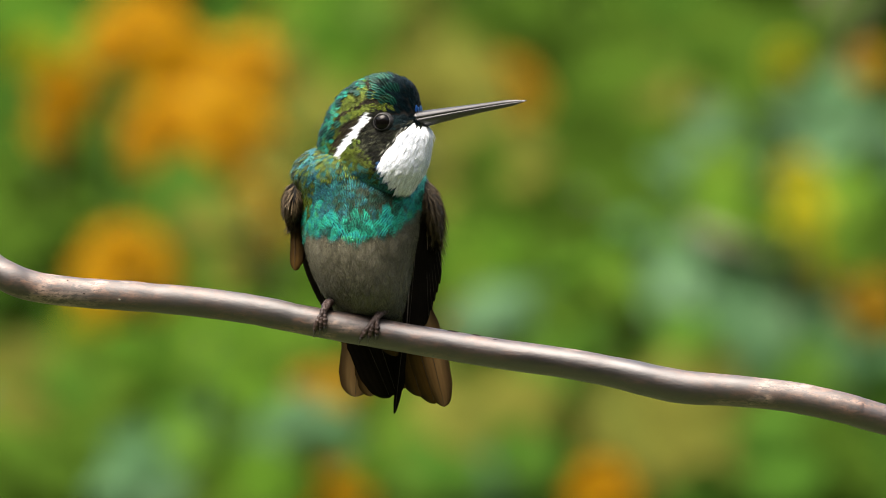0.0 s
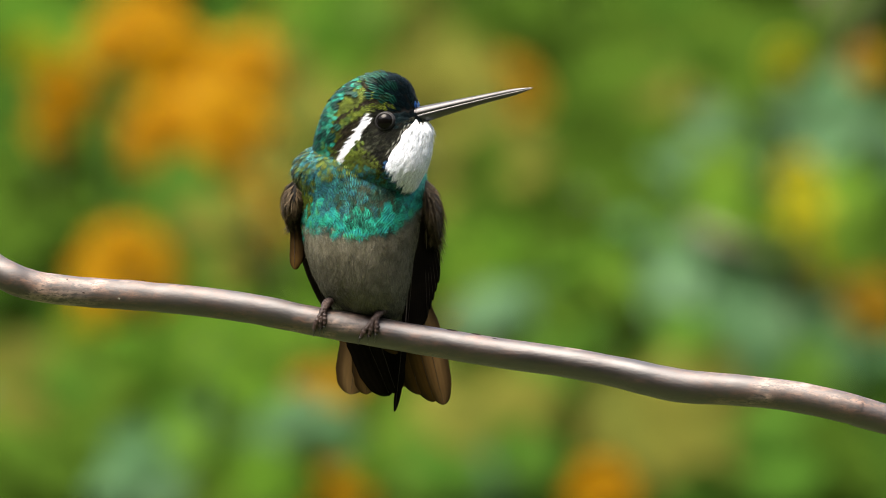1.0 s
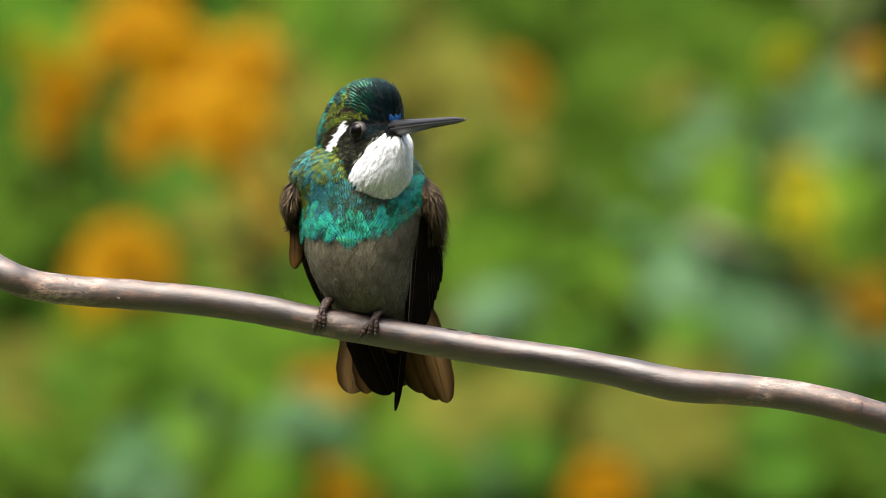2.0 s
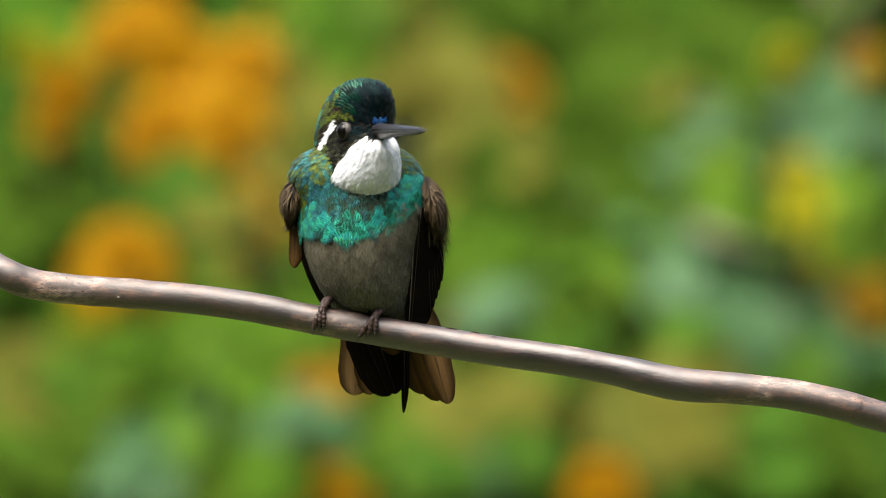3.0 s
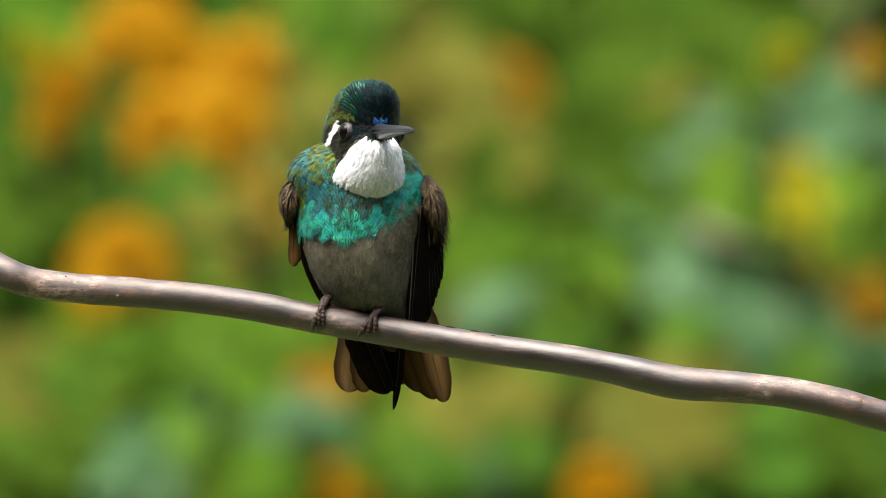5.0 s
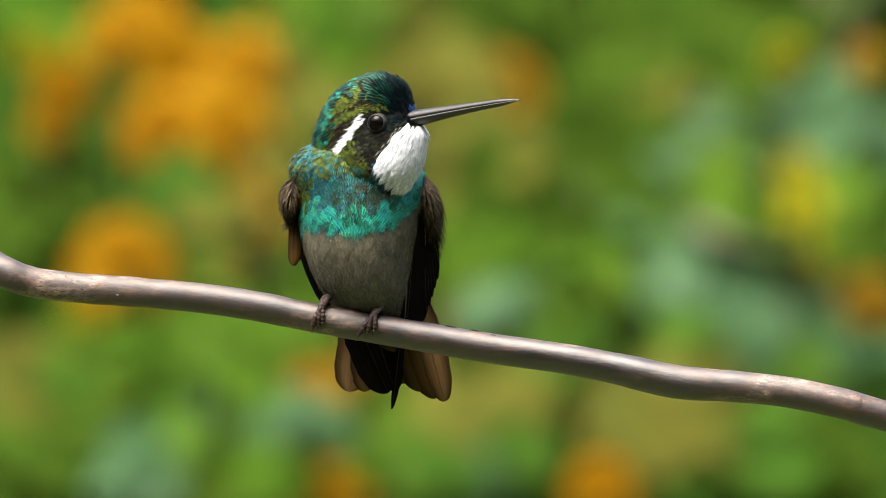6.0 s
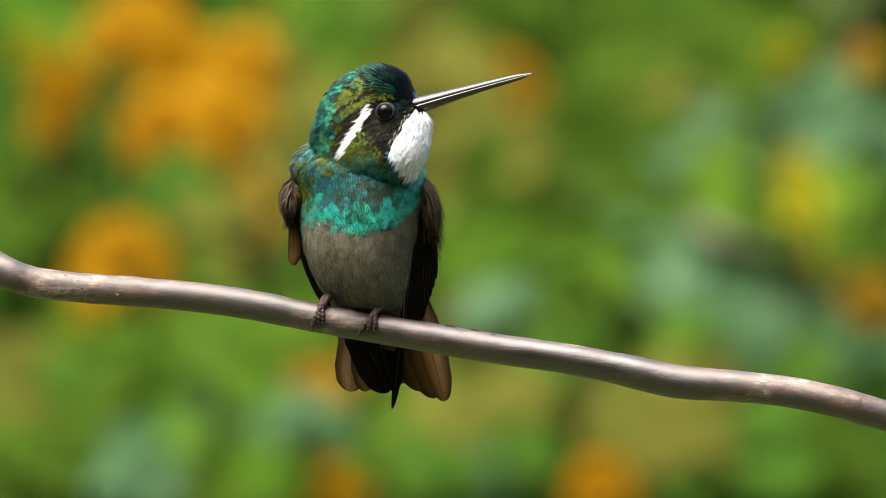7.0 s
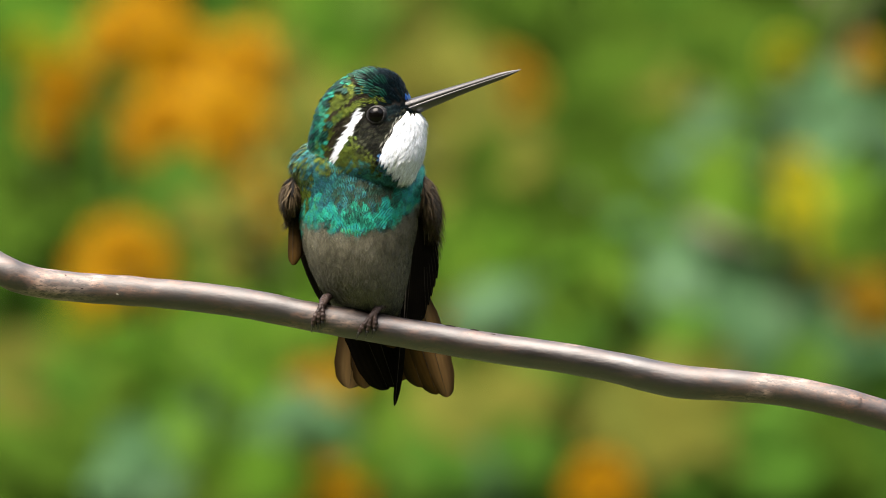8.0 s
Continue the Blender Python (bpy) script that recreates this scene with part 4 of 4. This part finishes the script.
def hummingbird():
    rng = np.random.default_rng(11)
    bird = new("hummingbird")
    bird.location = BASE
    tagged(bird, "small hummingbird, green with a white throat, perched on a bare stem", "bird")
    head = build_head(bird, rng)
    body, shell = build_body(bird, rng)
    w, v = build_wings(bird, rng)
    tail = build_tail(bird)
    build_feet(bird)
    return head, shell, w, tail


# ---------------------------------------------------------------- the flowering bank behind
def beyond(u, v, y):
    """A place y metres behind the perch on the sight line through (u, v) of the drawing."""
    y -= (v - 441) * 0.00035      # the bank leans back
    k = (AWAY + y) / AWAY * 1e-4
    return np.array([(u - 784) * k, y, PERCH + (441 - v) * k])


def leaf_mass(name, centres, sizes, mat, rng, up=0.8, toward_view=0.6, rough=0.45):
    """Many folded, pointed leaves."""
    n = len(centres)
    c = np.asarray(centres, float)
    sizes = np.broadcast_to(sizes, n) * rng.uniform(0.7, 1.25, n)
    nrm = unit(rng.normal(0, rough, (n, 3)) + np.array([0, -toward_view, up]))
    d = rng.normal(0, 1, (n, 3)) + np.array([0, -0.2, -0.5])
    d = unit(d - nrm * np.sum(d * nrm, axis=1, keepdims=True))
    side = np.cross(nrm, d)
    rows = ((-0.5, 0.04, 0.0), (-0.22, 0.30, 0.04), (0.12, 0.30, 0.03), (0.5, 0.02, -0.10))
    verts = np.zeros((n, 12, 3))
    for r, (t, w, h) in enumerate(rows):
        for k, x in enumerate((-1, 0, 1)):
            verts[:, r * 3 + k] = c + d * (sizes * t)[:, None] + side * (sizes * w * x)[:, None] + nrm * (sizes * (h + (0.07 * abs(x) if 0 < r < 3 else 0)))[:, None]
    faces = [(r * 3 + k, r * 3 + k + 1, r * 3 + k + 4, r * 3 + k + 3) for r in range(3) for k in range(2)]
    allf = [tuple(i + o for i in f) for o in range(0, n * 12, 12) for f in faces]
    return mesh_of(name, verts.reshape(-1, 3), allf, mat)


def bloom_mesh(name, mat, rng, layers=4):
    """A ruffled flower head of many petals, one unit in radius, opening towards -y and up."""
    verts, faces = [], []
    for k in range(layers):
        lay = k / (layers - 1)
        count = 13 - 2 * k
        for j in range(count):
            a = 2 * math.pi * (j + 0.5 * k) / count + rng.normal(0, 0.08)
            out = np.array([math.cos(a), 0, math.sin(a)])
            tang = np.array([-math.sin(a), 0, math.cos(a)])
            r1, rise = 1.0 - 0.62 * lay, 0.12 + 0.55 * lay
            o = len(verts)
            for t, w in ((0.08, 0.08), (0.45, 0.22), (0.8, 0.30), (1.0, 0.16)):
                for x in (-1, 0, 1):
                    ruffle = 0.07 * math.sin(9 * t + 3 * x + j)
                    verts.append(out * r1 * t + tang * w * x * r1 + np.array([0, -rise * t + 0.10 * t * t * (1 - lay) + ruffle * t + 0.05 * abs(x), 0]))
            faces += [tuple(o + i for i in (r * 3 + c, r * 3 + c + 1, r * 3 + c + 4, r * 3 + c + 3)) for r in range(3) for c in range(2)]
    return mesh_of(name, verts, faces, mat)


def shrub(name_label, foot, spread, height, count, leaf_mat, rng, leaf=0.055, hollow=0.35):
    """A leafy bush: woody stems from the ground and a ragged crown."""
    bush = new("flowering_shrub")
    bush.location = foot
    tagged(bush, name_label, "shrub", "shrubs of the flower bank")
    crown, twigs = [], []
    for k in range(9):
        a = 2 * math.pi * k / 9 + rng.normal(0, 0.2)
        top = np.array([math.cos(a) * spread[0] * rng.uniform(0.2, 0.75), math.sin(a) * spread[1] * rng.uniform(0.2, 0.75), height * rng.uniform(0.7, 0.95)])
        mid = top * np.array([0.45, 0.45, 0.5]) + rng.normal(0, 0.04, 3)
        path = smooth_path([np.array([top[0] * 0.1, top[1] * 0.1, -0.05]), mid, top], 14)
        twigs.append(tube(path, np.linspace(0.016, 0.004, 14), 7))
        for j in range(5):
            b = path[5 + j * 2 - (j > 3)]
            e = b + np.array([rng.normal(0, 0.16), rng.normal(0, 0.13), rng.uniform(0.08, 0.3)])
            twigs.append(tube(smooth_path([b, (b + e) / 2 + rng.normal(0, 0.02, 3), e], 7), np.linspace(0.006, 0.002, 7), 5))
    for k in range(9):
        v, f = joined(twigs[k * 6:k * 6 + 6])
        part("stem", mesh_of("stem", v, f, WOODY), bush)
    while len(crown) < count:
        q = rng.uniform(-1, 1, 3)
        r = math.hypot(q[0], q[1])
        lump = 0.8 + 0.35 * noise.noise((q[0] * 2.2 + foot[0] * 3, q[1] * 2.2, q[2] * 2.6))
        if hollow < math.hypot(r, q[2] * 0.9) < lump:
            crown.append((q[0] * spread[0], q[1] * spread[1], height * (0.54 + 0.5 * q[2])))
    part("leaves", leaf_mass("leaves", crown, leaf, leaf_mat, rng), bush, "dense green leaves", "stuff")
    return bush


def flower_bank():
    rng = np.random.default_rng(23)
    blooms = {"orange": bloom_mesh("flower_head", PETAL, rng), "rust": bloom_mesh("flower_head", RUST, rng), "gold": bloom_mesh("flower_head", GOLD, rng)}
    words = {"orange": "bright orange ruffled flower head", "rust": "fading rust-orange flower head", "gold": "yellow flower head"}
    near = shrub("leafy shrub full of orange flowers", (0.0, 2.78, 0), (0.85, 0.42, 0), 1.95, 7000, LEAF, rng, 0.05, 0.2)
    shrub("tall green shrub behind the flowers", (-0.75, 3.5, 0), (1.1, 0.6, 0), 2.15, 8000, LEAF, rng, 0.07)
    shrub("tall green shrub behind the flowers", (0.85, 3.6, 0), (1.1, 0.6, 0), 2.1, 8000, LEAF, rng, 0.07)
    origin = np.array([0.0, 2.78, 0])

    def flower(kind, u, v, r, y):
        c = beyond(u, v + 0.25 * r, y)
        ob = part("flower_head", blooms[kind], near, words[kind])
        size = r * 1e-4 * (AWAY + y) / AWAY
        ob.matrix_basis = Matrix.Translation(c - origin) @ Euler((rng.uniform(-0.35, 0.1), 0, rng.uniform(-0.4, 0.4))).to_matrix().to_4x4() @ Matrix.Scale(size, 4)
        e = c - origin + np.array([rng.normal(0, 0.02), 0.10, -0.22])
        a, b = tube(smooth_path([c - origin + (0, 0.004, 0), (c - origin + e) / 2 + (0, 0.03, 0.02), e], 8), np.full(8, 0.0025), 6)
        part("flower_stalk", mesh_of("flower_stalk", a, b, STALK), ob).matrix_parent_inverse = ob.matrix_basis.inverted()
    big = [(255, 40, 85), (330, 120, 90), (300, 215, 95), (430, 110, 80), (410, 220, 85), (200, 60, 60), (220, 464, 96), (1066, 862, 64), (590, 872, 66), (118, 150, 66), (95, 215, 50)]
    dull = [(480, 60, 50), (890, 160, 88), (880, 235, 62), (830, 215, 55), (1545, 535, 62), (560, 700, 66), (870, 735, 40), (640, 650, 40), (1540, 110, 42), (800, 560, 34), (475, 285, 62), (485, 360, 55)]
    yellow = [(1425, 462, 50), (1395, 100, 38), (430, 475, 42), (60, 90, 40), (150, 575, 45)]
    for kind, spots in (("orange", big), ("rust", dull), ("gold", yellow)):
        for u, v, r in spots:
            flower(kind, u, v, r, 2.26 + rng.uniform(-0.06, 0.06))
    for kind, u, v, r in (("rust", 450, 335, 32), ("rust", 492, 405, 28), ("gold", 1414, 305, 44), ("gold", 1424, 370, 46), ("orange", 225, 432, 58)):
        flower(kind, u, v, r, 2.12)
    # the leafy face of the shrub
    rng = np.random.default_rng(24)
    face = [beyond(rng.uniform(-150, 1720), rng.uniform(-120, 1000), rng.uniform(2.42, 2.56)) - origin for _ in range(900)]
    part("outer_leaves", leaf_mass("outer_leaves", face, 0.042, LEAF, rng, 0.7, 0.8, 0.28), near, "mid-green outer leaves", "stuff")
    # clumps of leaves with a look of their own
    clumps = {
        "young_leaves": (YOUNG, "bright yellow-green young leaves", [(1270, 310, 70), (830, 480, 60), (250, 655, 90), (1450, 800, 80), (700, 690, 60), (400, 860, 70), (790, 90, 60), (430, 420, 60), (480, 820, 60), (720, 860, 60), (660, 760, 50), (60, 40, 60), (1090, 440, 60), (600, 770, 60), (480, 590, 60), (500, 560, 50), (470, 385, 50), (440, 330, 50), (505, 425, 45), (450, 530, 60), (420, 610, 60), (1500, 400, 60), (560, 60, 50)]),
        "grey_leaves": (PALE, "glossy grey-green leaves", [(1240, 285, 55), (1490, 260, 80), (1190, 470, 80), (1300, 560, 80), (330, 785, 90), (60, 700, 80), (470, 740, 60)]),
        "olive_leaves": (DRY, "dull olive and brown leaves", [(690, 110, 70), (680, 60, 50), (700, 20, 50), (820, 335, 50), (890, 345, 50), (60, 850, 45), (500, 640, 60), (760, 780, 60), (350, 300, 60), (1170, 175, 60), (1050, 720, 70), (480, 300, 60), (1090, 690, 60), (1300, 850, 60)]),
        # shaded hollows of the bank, given by a darker leaf colour
        "shaded_leaves": (DEEP, "deep green leaves, dark in colour to stand for shade in the bank", [(80, 300, 80), (60, 430, 70), (50, 800, 60), (1010, 280, 60), (1150, 600, 70), (950, 800, 60), (840, 640, 60), (1300, 60, 70), (1400, 60, 60), (1330, 140, 60), (1400, 720, 70), (1480, 850, 60), (1090, 60, 60), (950, 60, 50)])}
    for k, (name, (mat, label, spots)) in enumerate(clumps.items()):
        rng = np.random.default_rng(200 + k)
        c = []
        for u, v, r in spots:
            for _ in range(14):
                c.append(beyond(u + rng.normal(0, r * 0.5), v + rng.normal(0, r * 0.5), 2.36 + rng.uniform(0, 0.12)) - origin)
        part(name, leaf_mass(name, c, 0.034, mat, rng, 0.7, 0.8, 0.28), near, label, "stuff")
    c = [beyond(u + rng.normal(0, 24), v + rng.normal(0, 24), 2.16 + rng.uniform(0, 0.05)) - origin for u, v in ((470, 380), (435, 430), (520, 350), (480, 330)) for _ in range(5)]
    part("sunlit_leaves", leaf_mass("sunlit_leaves", c, 0.03, DRY, rng), near, "olive leaves in the open", "stuff")
    # shoots that stand out in front of the rest
    shoots = {
        "tip_leaves": (YOUNG, "fresh green leaves at the tips of the shoots", ((495, 520), (470, 575), (520, 590), (815, 430), (840, 500), (870, 420), (590, 75), (615, 105), (585, 25), (560, 45), (625, 12), (480, 470), (512, 482), (600, -10), (565, -20), (500, 450), (440, 490), (498, 420), (480, 850), (700, 810), (420, 700), (1255, 320), (1285, 345), (1270, 360), (1500, 330), (1130, 440), (300, 640), (240, 665), (190, 640), (1050, 470))),
        "broad_leaves": (LEAF, "mid-green leaves standing out in front", ((640, 45), (600, 30), (325, 350), (385, 390), (440, 400), (1300, 845), (1350, 800), (260, 810), (290, 760), (950, 790), (780, 830), (1230, 655), (1400, 690), (980, 640), (160, 690))),
        "silver_leaves": (PALE, "greyish leaves that catch the sky", ((885, 560), (1195, 465), (1215, 490), (1300, 570), (1320, 600), (1455, 600), (1500, 625), (240, 840), (520, 760), (880, 850), (1235, 270), (1250, 245), (1500, 255), (1525, 290), (1480, 215), (1170, 430), (1190, 500))),
        "bronze_leaves": (DRY, "olive-brown leaves on the outer shoots", ((930, 750), (1130, 760), (1245, 680), (1180, 800), (1290, 770), (1080, 740), (840, 780), (760, 730), (565, 120), (570, 185), (545, 60), (785, 140), (800, 185), (815, 300), (940, 310), (350, 330), (30, 660), (40, 740), (1180, 175)))}
    # darker leaves out in front, their colour standing in for shade
    shoots["deep_leaves"] = (DEEP, "deep green leaves on the outer shoots, darkened in place of shade", ((40, 840), (110, 865), (80, 795), (20, 770), (140, 820), (30, 880), (1010, 200), (1120, 130), (1150, 230), (1185, 170), (1480, 820), (1035, 330), (1100, 310), (1065, 235), (985, 535), (1130, 380), (880, 325), (990, 400), (1180, 300), (1330, 440)))
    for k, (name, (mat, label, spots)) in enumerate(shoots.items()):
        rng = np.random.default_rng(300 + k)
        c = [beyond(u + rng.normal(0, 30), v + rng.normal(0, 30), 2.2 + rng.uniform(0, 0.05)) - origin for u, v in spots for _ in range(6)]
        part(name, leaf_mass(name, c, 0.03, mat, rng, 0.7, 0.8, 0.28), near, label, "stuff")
    # a pale bare branch that slants down through the leaves
    line = smooth_path([beyond(600, 240, 2.4), beyond(790, 285, 2.28), beyond(1000, 345, 2.24), beyond(1200, 405, 2.24), beyond(1330, 450, 2.2), beyond(1700, 640, 2.6)], 40) - origin
    a, b = tube(line, 0.0040 + 0.0006 * np.sin(np.arange(40)), 8)
    part("bare_branch", mesh_of("bare_branch", a, b, PALEWOOD), near, "pale bare branch slanting through the leaves")


def hedge(label, middle, half, count, rng):
    """A tall bank of leaves out of view, added to block low skylight on one side, with stems inside."""
    h = new("hedge")
    h.location = (middle[0], middle[1], 0)
    tagged(h, label, "hedge", "hedges round the garden")
    c = rng.uniform(-1, 1, (count, 3)) * np.array([half[0], half[1], half[2]]) + np.array([0, 0, half[2]])
    c[:, 2] += 0.35 * np.array([noise.noise((q[0] * 0.7 + middle[0], q[1] * 0.7, 0)) for q in c])
    part("leaves", leaf_mass("leaves", np.abs(c) * np.array([0, 0, 1]) + c * np.array([1, 1, 0]), 0.22, DEEP, rng, 0.25, 0.0 if half[1] > half[0] else -0.9), h, "dense deep green leaves", "stuff")
    long = 0 if half[0] > half[1] else 1
    for k in range(9):
        q = np.zeros(3)
        q[long] = half[long] * (-0.9 + 1.8 * k / 8)
        a, b = tube(smooth_path([q - (0, 0, 0.1), q + (rng.normal(0, 0.1), rng.normal(0, 0.1), half[2]), q + (rng.normal(0, 0.2), rng.normal(0, 0.2), half[2] * 1.8)], 10), np.linspace(0.05, 0.015, 10), 8)
        part("stem", mesh_of("stem", a, b, WOODY), h)


def shading_hedges():
    rng = np.random.default_rng(77)
    # three added hedges, never in view, that darken the low sky and its reflections
    hedge("unseen dark green hedge, added behind the camera to hold off skylight", (0, -5.6), (6.0, 0.7, 2.7), 18000, rng)
    hedge("unseen dark green hedge, added at the side to hold off skylight", (-5.4, -0.6), (0.7, 4.4, 2.0), 9000, rng)
    hedge("unseen dark green hedge, added at the side to hold off skylight", (5.4, -0.6), (0.7, 4.4, 2.0), 9000, rng)


# ---------------------------------------------------------------- build and move
ground()
perch_stem()
HEAD, SHELL, WING_SHADE, TAIL = hummingbird()
flower_bank()
shading_hedges()


def motions():
    walk(HEAD, [(t, head_pose(x, z, yaw, up, roll)) for t, x, z, yaw, up, roll in HEAD_ROWS])
    # the breast follows the neck a little
    rows = []
    for t, x, z, yaw, up, roll in HEAD_ROWS:
        k = (60 - yaw) / 43
        rows.append((t, pose(-0.8 * k * MM, 0, (-0.5 * k + 0.03 * (up - 8)) * MM, 0, 0, -5 * k)))
    walk(SHELL, rows)
    walk(WING_SHADE, [(t, pose(0.7 * (60 - yaw) / 43 * MM, 0, 0)) for t, x, z, yaw, up, roll in HEAD_ROWS])
    # a blink goes with the quick turns of the head
    for lid, side, c in LIDS:
        rows = [(0.0, 170)]
        for t in (1.5, 2.9, 3.9):
            rows += [(t - 0.1, 170), (t - 0.0667, 95), (t - 0.0334, 25), (t + 0.0334, 25), (t + 0.0667, 95), (t + 0.1, 170)]
        rows.append((8.0, 170))
        walk(lid, [(t, Matrix.Translation(c) @ pose(0, 0, 0, 0, 0, side * a)) for t, a in rows])
    # the tail spreads and closes with the balance of the body: how far, in tenths of a millimetre, the tips
    # of its near side, middle, spike and far side stand to the side of where they began, and how far the tail is raised
    fan = [(0.0, 0, 0, 0, 0, 0), (0.5, -1, 0, 6, 3, 0), (1.0, -7, 0, 1, -1, 2), (1.5, -5, 1, 1, 6, 2), (1.7, -5, 1, 3, 6, 2), (2.8, -3, 0, 3, 4, 0), (3.0, 1, 1, 18, 8, -2),
           (3.5, 3, 2, 21, 10, -5), (3.8, 3, 2, 20, 10, -5), (4.0, -6, 0, 8, 5, -2), (4.5, -9, 0, 2, 2, 0), (5.8, -7, 0, 0, 3, 0), (6.5, -6, 0, -2, 3, 0), (7.0, -5, 0, 0, 3, 0),
           (7.2, -1, 0, 4, 3, 0), (7.5, -1, 0, 3, 2, -2), (7.8, -2, 0, 3, 3, -1), (8.0, -6, 0, 4, 8, 5)]
    for feather, side, root in FAN:
        reach = (145, 155, 170, 190)[side]
        walk(feather, [(row[0], Matrix.Translation(root) @ pose(0, 0, 0, 0, -math.degrees(row[1 + side] / reach), 0) @ Matrix.Translation(-root)) for row in fan])
    t0 = Vector(at(690, 585, 9) * MM)
    walk(TAIL, [(row[0], Matrix.Translation(t0 + Vector((0, 0, row[5] * 0.1 * MM)))) for row in fan])


motions()
